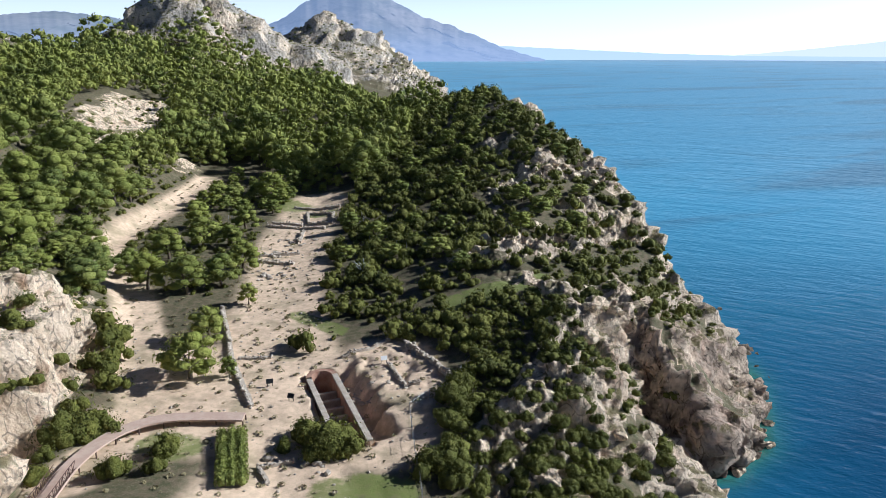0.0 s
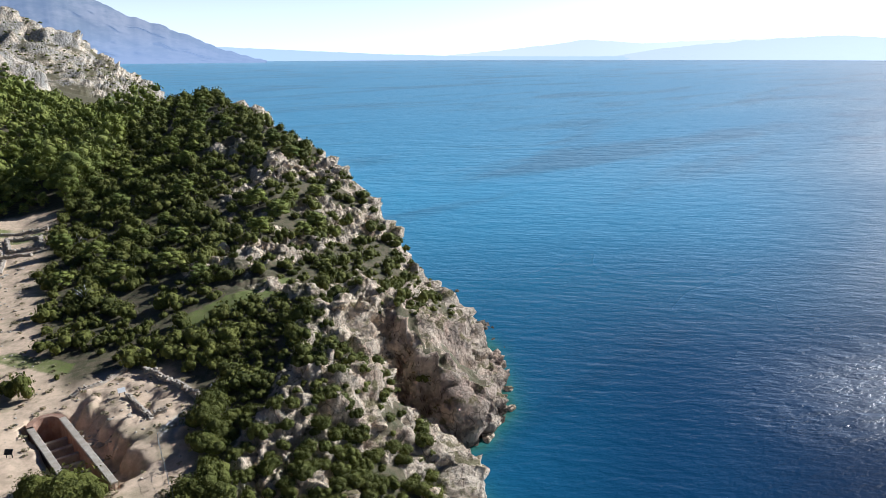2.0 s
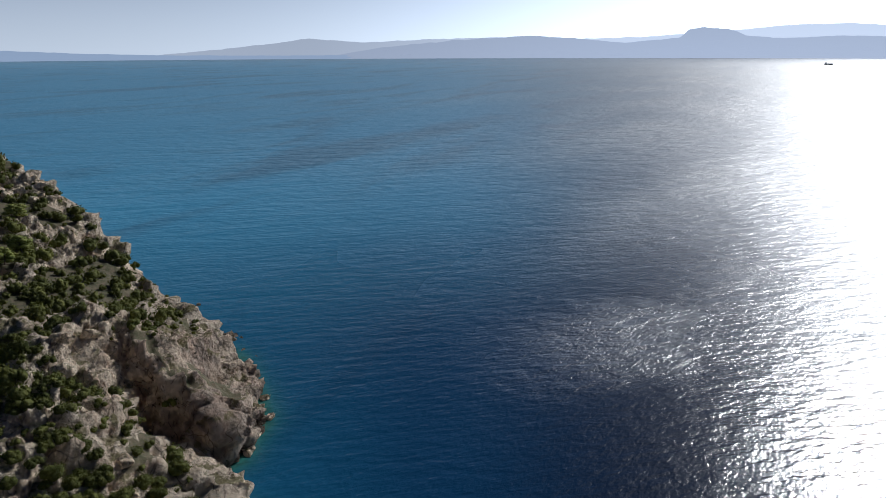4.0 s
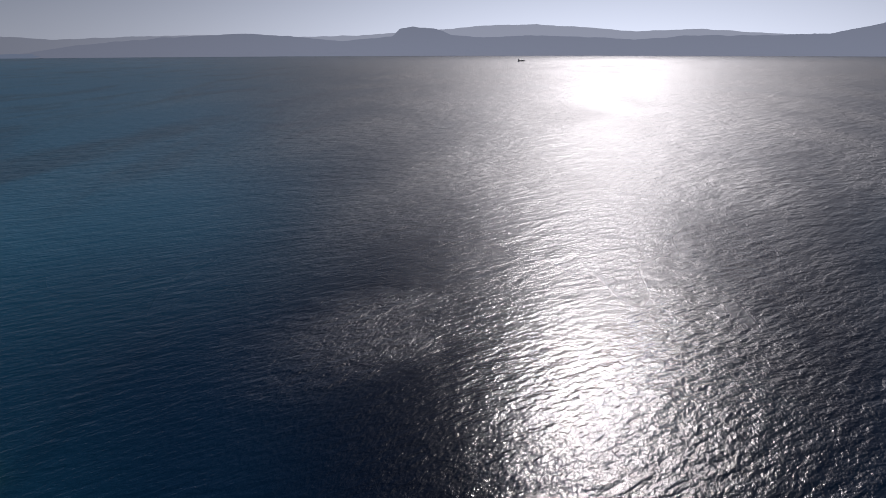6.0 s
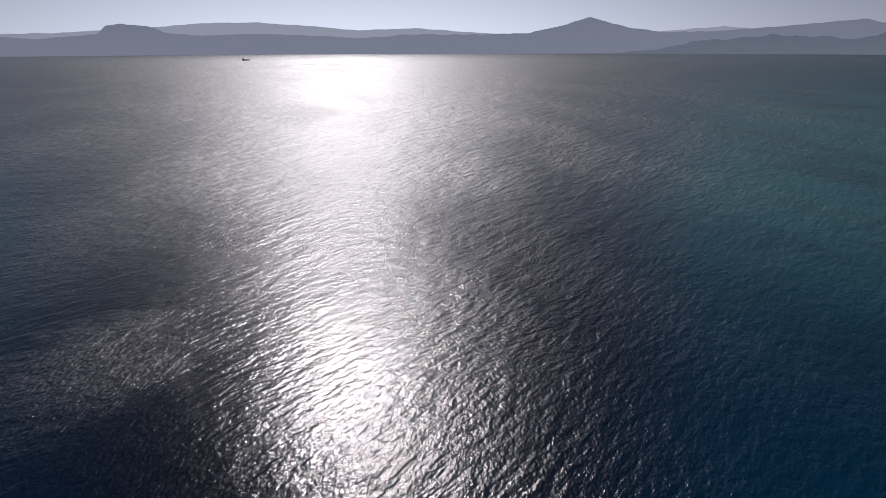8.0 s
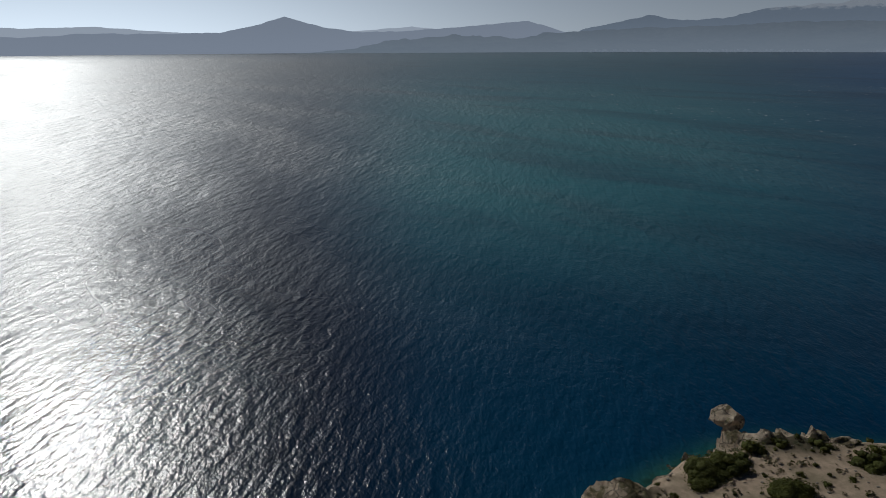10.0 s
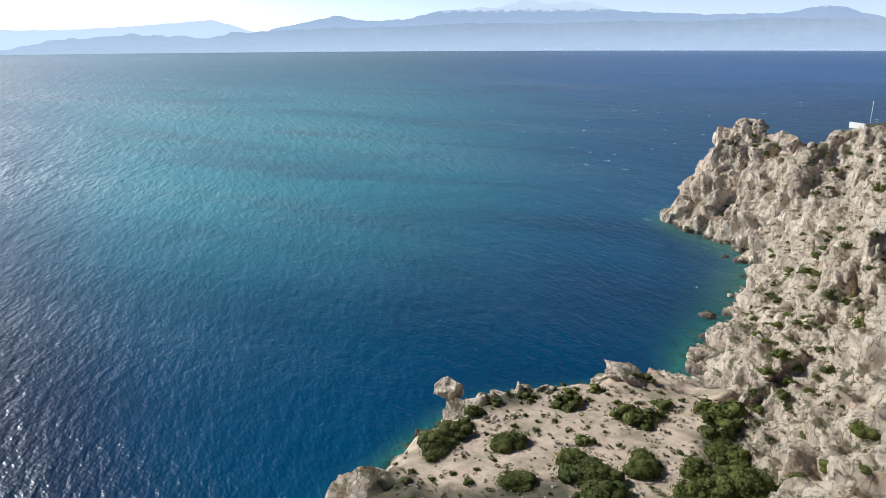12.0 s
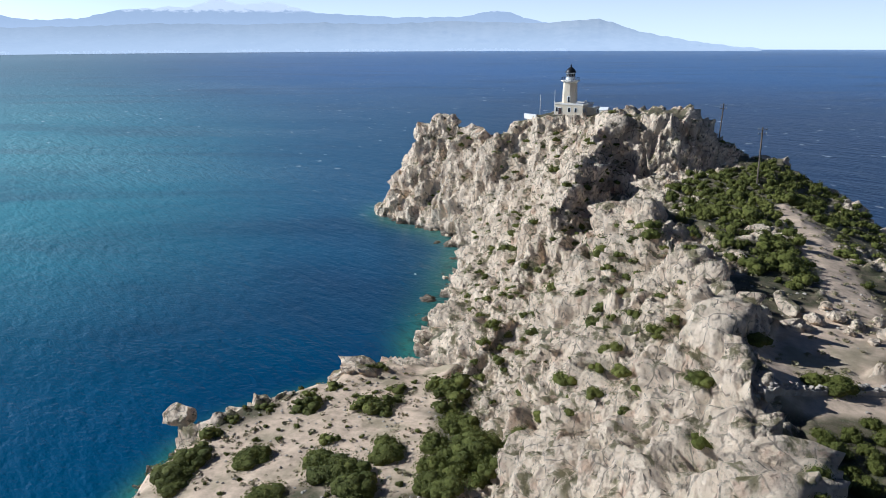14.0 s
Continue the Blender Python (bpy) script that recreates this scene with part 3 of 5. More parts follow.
for size, tall, lift_by, face_by, cleft, seed in ((6.5, 1.9, 0.75, 1.9, 0.9, 100), (2.7, 1.5, 0.45, 1.15, 0.55, 200), (1.25, 1.2, 0.18, 0.50, 0.20, 300), (0.6, 1.1, 0.07, 0.20, 0.06, 400)):
    lift, face, gap = blocks(bx / size, by / size, bz / size / tall, seed)
    rise += lift_by * lift + face_by * face - cleft * np.exp(-gap / 0.09)
push[craggy] = big_scale * rise * (1 + 0.7 * soft(SLOPE[craggy], 1.2, 2.4))
push *= rock * (1 - soft(MX, 69, 72) * soft(MY, -63, -59) * (1 - soft(MY, -40, -30)))
ribs = np.where(MY < 480, 1 - 2 * np.abs(rugged(MX * 0.07, MY * 0.07, MZ * 0.014, 3, 41)), 1 - 2 * np.abs(rugged(MX * 0.017, MY * 0.017, MZ * 0.006, 4, 45)))
push += np.where(MY > 480, 7.0, 2.4) * (ribs - 0.5) * rock * soft(SLOPE, 0.5, 1.1)
bumps = 0.17 * rugged(MX * 0.25, MY * 0.25, np.full(MX.shape, 9.0), 3, 51)
FX, FY, FZ = MX + nrm[..., 0] * push, MY + nrm[..., 1] * push, MZ + nrm[..., 2] * push + bumps


def ground_z(x, y):
    """Height of the finished ground at a place."""
    i, j = min(int(np.searchsorted(LY, y)), len(LY) - 1), min(int(np.searchsorted(LX, x)), len(LX) - 1)
    return float(FZ[max(i - 1, 0):i + 1, max(j - 1, 0):j + 1].mean())


def mesh_from(name, verts, faces, mats, parent=None, smooth=False, attrs=None, face_mats=None):
    me = bpy.data.meshes.new(name)
    me.from_pydata([tuple(map(float, v)) for v in verts] if not isinstance(verts, np.ndarray) else verts.tolist(), [], faces if isinstance(faces, list) else faces.tolist())
    for mt in mats:
        me.materials.append(mt)
    if smooth:
        me.polygons.foreach_set("use_smooth", [True] * len(me.polygons))
    for key, vals in (attrs or {}).items():
        me.attributes.new(key, "FLOAT", "POINT").data.foreach_set("value", np.ascontiguousarray(vals, dtype=np.float32).ravel())
    if face_mats is not None:
        me.polygons.foreach_set("material_index", face_mats)
    me.update()
    ob = new(name, me)
    if parent is not None:
        ob.parent = parent
    return ob


def sheet_faces(rows, cols, keep=None):
    i, j = np.meshgrid(np.arange(rows - 1), np.arange(cols - 1), indexing="ij")
    a = (i * cols + j).ravel()
    f = np.stack([a, a + 1, a + cols + 1, a + cols], 1)
    return f if keep is None else f[keep.ravel()]


wet = MZ[:-1, :-1] > -3.0
ground = mesh_from("ground", np.stack([FX, FY, FZ], -1).reshape(-1, 3), sheet_faces(len(LY), len(LX), wet), [LAND], smooth=True, attrs={"rock": rock, "sand": sand, "grass": grass, "iron": soft(MX, 29, 38) * soft(MY, 80, 90) * (1 - soft(MY, 120, 138)), "lichen": np.maximum(soft(MY, 470, 560), 0.35 * soft(MY, 60, 80) * soft(MX, -20, 0))})
tagged(ground, "pale limestone headland with dusty clearings and scrub soil", "ground", kind="structure")

# ---- the sea: one sheet out to the horizon ----
radii = [2.0 + 2.2 * k for k in range(140)]
while radii[-1] < 4900:
    radii.append(min(radii[-1] * 1.045, 4960.0))
turns = np.linspace(0, 2 * math.pi, 271)
ra, tu = np.meshgrid(np.array(radii), turns, indexing="ij")
sx, sy = ra * np.sin(tu), ra * np.cos(tu)
near = (ra < 420)
shallow = np.where(near, np.exp(-np.maximum(gap_to(sx, sy, SHORE + SHORE[:1]), 0) / (3.4 + 4.2 * soft(-sy, 110, 140))), 0.0)
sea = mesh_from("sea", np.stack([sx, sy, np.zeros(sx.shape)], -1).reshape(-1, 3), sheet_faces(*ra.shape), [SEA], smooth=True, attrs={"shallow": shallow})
tagged(sea, "wind-rippled deep blue sea, turquoise along the rocks", "sea", kind="structure")

# ---- distant ranges across the gulf ----
def skyline(name, label, mat, keys, near_d, far_d, rough, seed, rows=14):
    """A range of hills: heights of the skyline by bearing, folded into spurs and gullies down to the shore."""
    az = np.arange(keys[0][0], keys[-1][0], 0.12)
    el = np.interp(az, [k[0] for k in keys], [k[1] for k in keys])
    verts = []
    for r in range(rows):
        s = r / (rows - 1)
        for a, e in zip(az, el):
            top = EYE + far_d * math.tan(radians(e)) + rough * noise.fractal((a * 0.9, seed, 0.0), 0.8, 2.1, 3)
            fold = noise.fractal((a * 0.35 + 0.9 * s, seed + s * 4.0, 5.0), 0.8, 2.0, 3)
            d = near_d + (far_d - near_d) * (s + 0.14 * fold * math.sin(math.pi * s))
            z = max(top, 3.0) * (s ** 1.25) * (1 + 0.22 * fold * math.sin(math.pi * s)) - 1.0 + 4 * s
            verts.append((d * math.sin(radians(a)), d * math.cos(radians(a)), z))
    ob = mesh_from(name, np.array(verts), sheet_faces(rows, len(az)), [mat], smooth=True)
    return tagged(ob, label, "mountain range", kind="structure")


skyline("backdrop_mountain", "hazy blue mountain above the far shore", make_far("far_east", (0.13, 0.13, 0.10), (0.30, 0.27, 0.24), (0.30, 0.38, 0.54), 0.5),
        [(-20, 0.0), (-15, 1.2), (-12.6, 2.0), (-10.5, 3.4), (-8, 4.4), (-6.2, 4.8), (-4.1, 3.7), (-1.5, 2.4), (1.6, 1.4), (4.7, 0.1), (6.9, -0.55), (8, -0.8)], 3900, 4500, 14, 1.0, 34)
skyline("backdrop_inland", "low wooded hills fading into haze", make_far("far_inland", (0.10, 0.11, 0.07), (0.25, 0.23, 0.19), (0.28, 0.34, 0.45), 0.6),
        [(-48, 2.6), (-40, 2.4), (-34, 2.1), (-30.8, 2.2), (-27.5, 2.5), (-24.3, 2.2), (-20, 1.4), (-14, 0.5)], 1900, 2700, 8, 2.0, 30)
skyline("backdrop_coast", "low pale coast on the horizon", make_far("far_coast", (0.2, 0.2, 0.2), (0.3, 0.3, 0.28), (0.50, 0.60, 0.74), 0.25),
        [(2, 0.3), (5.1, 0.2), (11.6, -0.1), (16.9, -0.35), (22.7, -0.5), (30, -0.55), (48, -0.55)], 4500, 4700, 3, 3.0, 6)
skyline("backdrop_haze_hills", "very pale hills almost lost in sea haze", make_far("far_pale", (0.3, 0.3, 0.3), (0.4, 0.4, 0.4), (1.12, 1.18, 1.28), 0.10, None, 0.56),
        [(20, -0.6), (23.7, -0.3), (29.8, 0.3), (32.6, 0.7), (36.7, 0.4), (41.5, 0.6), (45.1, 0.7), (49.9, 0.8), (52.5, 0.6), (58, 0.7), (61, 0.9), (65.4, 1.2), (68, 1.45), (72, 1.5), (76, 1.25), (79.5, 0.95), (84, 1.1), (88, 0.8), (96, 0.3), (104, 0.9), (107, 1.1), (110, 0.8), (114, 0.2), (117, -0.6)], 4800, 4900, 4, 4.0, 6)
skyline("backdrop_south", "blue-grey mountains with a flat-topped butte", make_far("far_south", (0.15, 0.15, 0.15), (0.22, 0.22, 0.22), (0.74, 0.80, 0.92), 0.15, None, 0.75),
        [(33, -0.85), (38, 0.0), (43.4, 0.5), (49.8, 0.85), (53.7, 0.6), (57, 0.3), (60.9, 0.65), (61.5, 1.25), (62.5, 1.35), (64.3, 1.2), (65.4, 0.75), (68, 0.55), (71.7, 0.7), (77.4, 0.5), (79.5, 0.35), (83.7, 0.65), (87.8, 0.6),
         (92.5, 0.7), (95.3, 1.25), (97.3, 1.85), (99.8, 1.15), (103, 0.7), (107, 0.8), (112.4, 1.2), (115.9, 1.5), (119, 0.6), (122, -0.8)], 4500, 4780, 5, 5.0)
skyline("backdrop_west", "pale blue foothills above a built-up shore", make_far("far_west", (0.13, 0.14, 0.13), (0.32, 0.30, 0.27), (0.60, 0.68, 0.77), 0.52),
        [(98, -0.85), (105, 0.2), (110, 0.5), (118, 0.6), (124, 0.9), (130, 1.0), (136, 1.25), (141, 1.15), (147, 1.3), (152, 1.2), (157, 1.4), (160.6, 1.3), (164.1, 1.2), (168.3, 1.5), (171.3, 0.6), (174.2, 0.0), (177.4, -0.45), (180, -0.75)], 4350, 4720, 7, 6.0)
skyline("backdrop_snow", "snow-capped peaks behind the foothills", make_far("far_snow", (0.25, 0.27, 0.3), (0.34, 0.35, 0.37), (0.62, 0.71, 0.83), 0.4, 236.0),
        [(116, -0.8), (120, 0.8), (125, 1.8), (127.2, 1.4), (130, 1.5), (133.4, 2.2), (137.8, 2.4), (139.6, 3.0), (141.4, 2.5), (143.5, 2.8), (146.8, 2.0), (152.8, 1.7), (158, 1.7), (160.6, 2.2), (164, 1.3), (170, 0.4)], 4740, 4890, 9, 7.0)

# added ring that glows as bright sea haze on the horizon all round, brightest under the sun
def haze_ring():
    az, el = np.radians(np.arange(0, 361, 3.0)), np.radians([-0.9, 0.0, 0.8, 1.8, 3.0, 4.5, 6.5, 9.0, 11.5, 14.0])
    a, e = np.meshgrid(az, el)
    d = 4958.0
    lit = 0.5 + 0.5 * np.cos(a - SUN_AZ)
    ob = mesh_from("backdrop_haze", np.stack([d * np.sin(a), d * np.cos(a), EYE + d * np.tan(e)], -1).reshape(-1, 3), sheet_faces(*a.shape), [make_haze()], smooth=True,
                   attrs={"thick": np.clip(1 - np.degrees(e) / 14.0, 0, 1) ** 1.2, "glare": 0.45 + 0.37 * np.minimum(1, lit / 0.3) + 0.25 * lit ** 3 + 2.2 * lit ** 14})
    tagged(ob, "added glowing ring painted as pale haze along the horizon", "haze", kind="structure")


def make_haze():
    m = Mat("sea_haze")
    # the sheet itself glows, standing in for bright low sky
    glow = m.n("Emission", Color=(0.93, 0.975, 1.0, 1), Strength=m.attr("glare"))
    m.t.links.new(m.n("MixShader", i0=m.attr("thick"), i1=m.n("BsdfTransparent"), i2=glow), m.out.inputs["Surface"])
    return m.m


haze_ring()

# ---- plants ----
rng = np.random.default_rng(7)
LOW = bmesh.new()
bmesh.ops.create_icosphere(LOW, subdivisions=1, radius=1)
LOW_V, LOW_F = np.array([v.co for v in LOW.verts]), np.array([[v.index for v in f.verts] for f in LOW.faces])


def lump(c, r, cards, size, rnd, core=True):
    """One tuft of foliage: a knobbly inner mass with leafy sprays standing off it. Returns points and triangles."""
    pts, faces, n = [], [], 0
    if core:
        v = LOW_V * (0.80 + 0.30 * rnd.random((len(LOW_V), 1))) * np.array(r) * 0.78 + c
        pts.append(v), faces.append(LOW_F)
        n = len(v)
    d = rnd.normal(size=(cards, 3))
    d[:, 2] = np.abs(d[:, 2]) * 1.1 - 0.35
    d /= np.linalg.norm(d, axis=1, keepdims=True)
    p = c + d * np.array(r) * (0.88 + 0.26 * rnd.random((cards, 1)))
    nrm = d + 0.42 * rnd.normal(size=(cards, 3))
    nrm /= np.linalg.norm(nrm, axis=1, keepdims=True)
    u = np.cross(nrm, rnd.normal(size=(cards, 3)))
    u /= np.linalg.norm(u, axis=1, keepdims=True)
    w = np.cross(nrm, u)
    s = size * (0.6 + 0.8 * rnd.random((cards, 1)))
    quad = np.stack([p - u * s, p - w * s * 0.55 + nrm * s * 0.2, p + u * s, p + w * s * 0.55 + nrm * s * 0.2], 1).reshape(-1, 3)
    k = n + 4 * np.arange(cards)[:, None]
    pts.append(quad), faces.append(np.concatenate([k + [0, 1, 2], k + [0, 2, 3]]))
    return np.concatenate(pts), np.concatenate(faces)


def merge(chunks):
    pts, faces, n = [], [], 0
    for v, f in chunks:
        pts.append(v), faces.append(f + n)
        n += len(v)
    return np.concatenate(pts), np.concatenate(faces)


def shrub_shape(seed, lumps, cards, low=False):
    """A wind-clipped bush about 2 m across and 1.1 m high."""
    r = np.random.default_rng(seed)
    out = []
    for i in range(lumps):
        a, q = r.random() * 6.28, 0.62 * math.sqrt(r.random()) if i else 0
        s = 0.34 + 0.22 * r.random() if i else 0.55
        out.append(lump(np.array((q * math.cos(a), q * math.sin(a), 0.26 + 0.42 * (1 - q) * r.random())), (s, s, s * 0.85), cards, 0.05 if not low else 0.09, r, True))
    return merge(out)


def pine_shape(seed, lumps, cards, low=False):
    """Crown of an Aleppo pine of about 1 m radius: loose rounded clouds on several levels, open between."""
    r = np.random.default_rng(seed)
    out = []
    for i in range(lumps):
        h = 0.34 + 1.36 * ((i + r.random()) / lumps) ** 0.9
        wide = 0.82 * math.sqrt(max(0.04, 1 - ((h - 0.62) / 1.15) ** 2))
        a, q = 2.4 * i + r.random(), wide * (0.4 + 0.6 * r.random())
        s = 0.22 + 0.20 * r.random()
        out.append(lump(np.array((q * math.cos(a), q * math.sin(a), h)), (s * 1.2, s * 1.2, s * 0.72), cards, 0.042 if not low else low, r, True))
    return merge(out)


def tube(path, radii, sides=7):
    """A bent tapering stem along a path."""
    pts, faces = [], []
    for k, (p, r) in enumerate(zip(path, radii)):
        for s in range(sides):
            a = 2 * math.pi * s / sides
            pts.append((p[0] + r * math.cos(a), p[1] + r * math.sin(a), p[2]))
        if k:
            for s in range(sides):
                a, b = (k - 1) * sides + s, (k - 1) * sides + (s + 1) % sides
                faces += [(a, b, b + sides), (a, b + sides, a + sides)]
    return np.array(pts), np.array(faces)


def trunk_shape(seed):
    r = np.random.default_rng(seed + 50)
    lean = r.normal(size=2) * 0.09
    stem = [(lean[0] * h * h * 2, lean[1] * h * h * 2, h) for h in (-0.12, 0.2, 0.5, 0.85, 1.25)]
    out = [tube(stem, (0.085, 0.07, 0.055, 0.04, 0.015))]
    for i in range(5):
        a, h = 1.3 * i + r.random(), 0.42 + 0.14 * i
        root = np.array((lean[0] * h * h * 2, lean[1] * h * h * 2, h))
        out.append(tube([root, root + (0.25 * math.cos(a), 0.25 * math.sin(a), 0.14), root + (0.5 * math.cos(a), 0.5 * math.sin(a), 0.36)], (0.035, 0.025, 0.01), 5))
    return merge(out)


def scatter(poly, gap, keep, grow=0.0):
    """Random places in a plan outline, no two closer than gap (wider with distance from the middle by grow)."""
    xs, ys = [p[0] for p in poly], [p[1] for p in poly]
    tries = int(7 * (max(xs) - min(xs)) * (max(ys) - min(ys)) / gap ** 2)
    px, py = rng.uniform(min(xs), max(xs), tries), rng.uniform(min(ys), max(ys), tries)
    ok = inside(px, py, poly)
    cells, out = {}, []
    big = gap * 2.6
    for x, y in zip(px[ok], py[ok]):
        g = min(gap * (1 + grow * max(0, math.hypot(x, y) - 120)), big)
        i, j = int(x // big), int(y // big)
        if all((x - a) ** 2 + (y - b) ** 2 > g * g for di in (-1, 0, 1) for dj in (-1, 0, 1) for a, b in cells.get((i + di, j + dj), ())) and keep(x, y):
            cells.setdefault((i, j), []).append((x, y))
            out.append((x, y, g))
    return out


def look_up(grid, x, y):
    return float(grid[min(int(np.searchsorted(LY, y)), len(LY) - 1), min(int(np.searchsorted(LX, x)), len(LX) - 1)])


def clump(x, y, scale=0.09):
    return noise.fractal((x * scale, y * scale, 4.0), 1.0, 2.0, 3)


def free(x, y, rock_share=0.3, bare=0.35):
    if look_up(sand, x, y) > bare or look_up(grass, x, y) > 0.4 or look_up(FZ, x, y) < 1.2:
        return False
    return rng.random() > look_up(rock, x, y) * (1 - rock_share) * 1.25


shrub_spots, pine_spots = [], []  # x, y, radius, height
SLOPE_EAST = [(-3, 72), (-3, 85), (3, 92), (4, 98), (-2, 105), (-8, 109), (-13, 115), (-23, 121), (-28, 125), (-28, 139), (-31, 159), (-26, 169), (-24, 178), (-27, 185), (-27, 212), (-26, 221),
              (-20, 250), (0, 360), (20, 325), (28, 262), (42, 226), (50, 198), (54, 165), (54, 140), (50, 124), (36, 118), (28, 118), (20, 103), (16, 92), (12, 84), (8, 74)]
for x, y, g in scatter(SLOPE_EAST, 2.5, lambda x, y: free(x, y, 0.18) and clump(x, y) > -0.35 + 0.3 * rng.random() * (x > 5), 0.0028):
    r = g * rng.choice([0.45, 0.65, 0.85, 1.15] if x < 10 or y > 215 else [0.38, 0.52, 0.7, 0.95])
    shrub_spots.append((x, y, r, r * rng.uniform(1.0, 1.5)))
for x, y, g in scatter([(8, 71), (14, 84), (20, 100), (30, 114), (44, 120), (56, 136), (57, 170), (52, 205), (46, 215), (48, 180), (50, 140), (40, 112), (33, 92), (31, 82), (26, 68)], 1.9, lambda x, y: free(x, y, 0.9) and clump(x, y) > -0.4 + 0.025 * max(0, x - 14)):
    r = rng.uniform(0.7, 2.0)
    shrub_spots.append((x, y, r, r * 1.1))
SCAR = [(-109, 216), (-122, 222), (-142, 285), (-146, 350), (-132, 352), (-112, 290), (-104, 255), (-103, 230)]


def wooded(x, y):
    bare_x, bare_y = -124 + (x + 124) / 1.3, 280 + (y - 280) / 1.1
    if inside(np.array([bare_x]), np.array([bare_y]), SCAR)[0]:
        return False
    return free(x, y, 0.1) and math.degrees(math.atan2(x, y)) > -38 and clump(x, y, 0.03) > -0.75


FOREST = [(-70, 112), (-66, 135), (-84, 185), (-90, 240), (-70, 262), (-45, 222), (-27, 222), (-20, 250), (-2, 352), (-10, 420), (-40, 520), (-90, 590), (-150, 560), (-215, 560), (-290, 540), (-420, 640),
          (-420, 420), (-230, 180), (-150, 110), (-80, 70), (-66, 98)]
for x, y, g in scatter(FOREST, 4.3, wooded, 0.0018):
    r = g * rng.choice([0.4, 0.58, 0.72, 0.9, 1.1]) * rng.uniform(0.85, 1.15)
    pine_spots.append((x, y, r, r * rng.uniform(0.9, 1.45)))
for x, y, g in scatter([(-10, 120), (-24, 150), (-24, 225), (0, 340), (18, 300), (34, 230), (40, 170), (20, 140)], 8.0, lambda x, y: look_up(rock, x, y) < 0.4 and clump(x, y, 0.04) > -0.15 and rng.random() < 0.35 + 0.004 * (y - 120)):
    r = rng.uniform(1.8, 3.6)
    pine_spots.append((x, y, r, r * rng.uniform(0.8, 1.1)))
for x, y, g in scatter([(-72, 200), (-46, 196), (-46, 228), (-70, 236)], 5.0, lambda x, y: look_up(sand, x, y) < 0.4):
    r = rng.uniform(1.8, 3.4)
    pine_spots.append((x, y, r, r * rng.uniform(0.9, 1.2)))
# undergrowth along the edge of the wood, the road and the bare scar
for poly, gap in [([(-57, 106), (-50, 112), (-58, 128), (-70, 165), (-76, 190), (-88, 200), (-92, 160), (-80, 125), (-68, 105)], 2.4), ([(-45, 130), (-42, 150), (-50, 190), (-66, 190), (-64, 150), (-58, 133)], 3.2), (SCAR, 5.0), ([(-84, 150), (-85, 176), (-84, 200), (-84, 235), (-98, 232), (-97, 180), (-93, 148)], 2.7),
                  ([(-62, 200), (-60, 225), (-48, 225), (-42, 200)], 3.0)]:
    for x, y, g in scatter(poly, gap, lambda x, y: look_up(sand, x, y) < 0.5 and clump(x, y, 0.12) > -0.3):
        r = rng.uniform(0.7, 1.9)
        shrub_spots.append((x, y, r, r * rng.uniform(0.8, 1.3)))
for x, y, g in scatter([(-5.5, -46), (-6.5, -56), (-8.5, -64), (-11, -69), (-24, -73), (-26, -46)], 1.9, lambda x, y: True):
    r = rng.uniform(0.9, 1.7)
    shrub_spots.append((x, y, r, r * rng.uniform(1.0, 1.3)))
for x, y, g in scatter([(0, 67), (1, 84), (5, 93), (2, 104), (10, 113), (20, 109), (22, 100), (18, 90), (23, 80), (18, 67)], 1.9, lambda x, y: look_up(rock, x, y) < 0.9 or rng.random() < 0.45):
    r = rng.uniform(0.9, 1.7)
    shrub_spots.append((x, y, r, r * rng.uniform(1.0, 1.4)))
for x, y, g in scatter([(32, 112), (44, 122), (56, 132), (56, 170), (46, 150), (36, 122)], 2.2, lambda x, y: clump(x, y, 0.2) > -0.1):
    r = rng.uniform(0.5, 1.3)
    shrub_spots.append((x, y, r, r))
PLATEAU = [(-6, -100), (2, -108), (6, -118), (10, -128), (10, -150), (18, -168), (14, -184), (4, -192), (-10, -200), (-25, -200), (-28, -170), (-17, -150), (-8, -140), (-9, -125), (-10, -108), (-9, -98)]
for x, y, g in scatter(PLATEAU, 2.3, lambda x, y: free(x, y, 0.4)):
    r = rng.uniform(1.0, 2.1)
    shrub_spots.append((x, y, r, r * rng.uniform(0.9, 1.3)))
for poly, gap, lo, hi in [([(-17, -150), (-28, -170), (-36, -160), (-32, -125), (-20, -100), (-17, -108), (-15, -128)], 3.0, 0.7, 1.9),                           ([(22, -75), (8, -70), (4, -95), (12, -112), (18, -130), (30, -150), (30, -200), (60, -215), (100, -236), (110, -225), (72, -190), (62, -150), (52, -128), (36, -95)], 2.7, 0.6, 1.9),
                          ([(52, -45), (72, -56), (73, -76), (62, -96), (52, -101), (36, -88), (26, -68), (40, -50)], 2.6, 0.25, 0.9), ([(-30, -190), (-20, -225), (0, -250), (12, -225), (8, -200), (-10, -205)], 3.5, 0.8, 1.8)]:
    for x, y, g in scatter(poly, gap, lambda x, y: look_up(FZ, x, y) > 1.5 and clump(x, y, 0.1) > -0.02):
        r = rng.uniform(lo, hi)
        shrub_spots.append((x, y, r, r * rng.uniform(0.7, 1.1)))
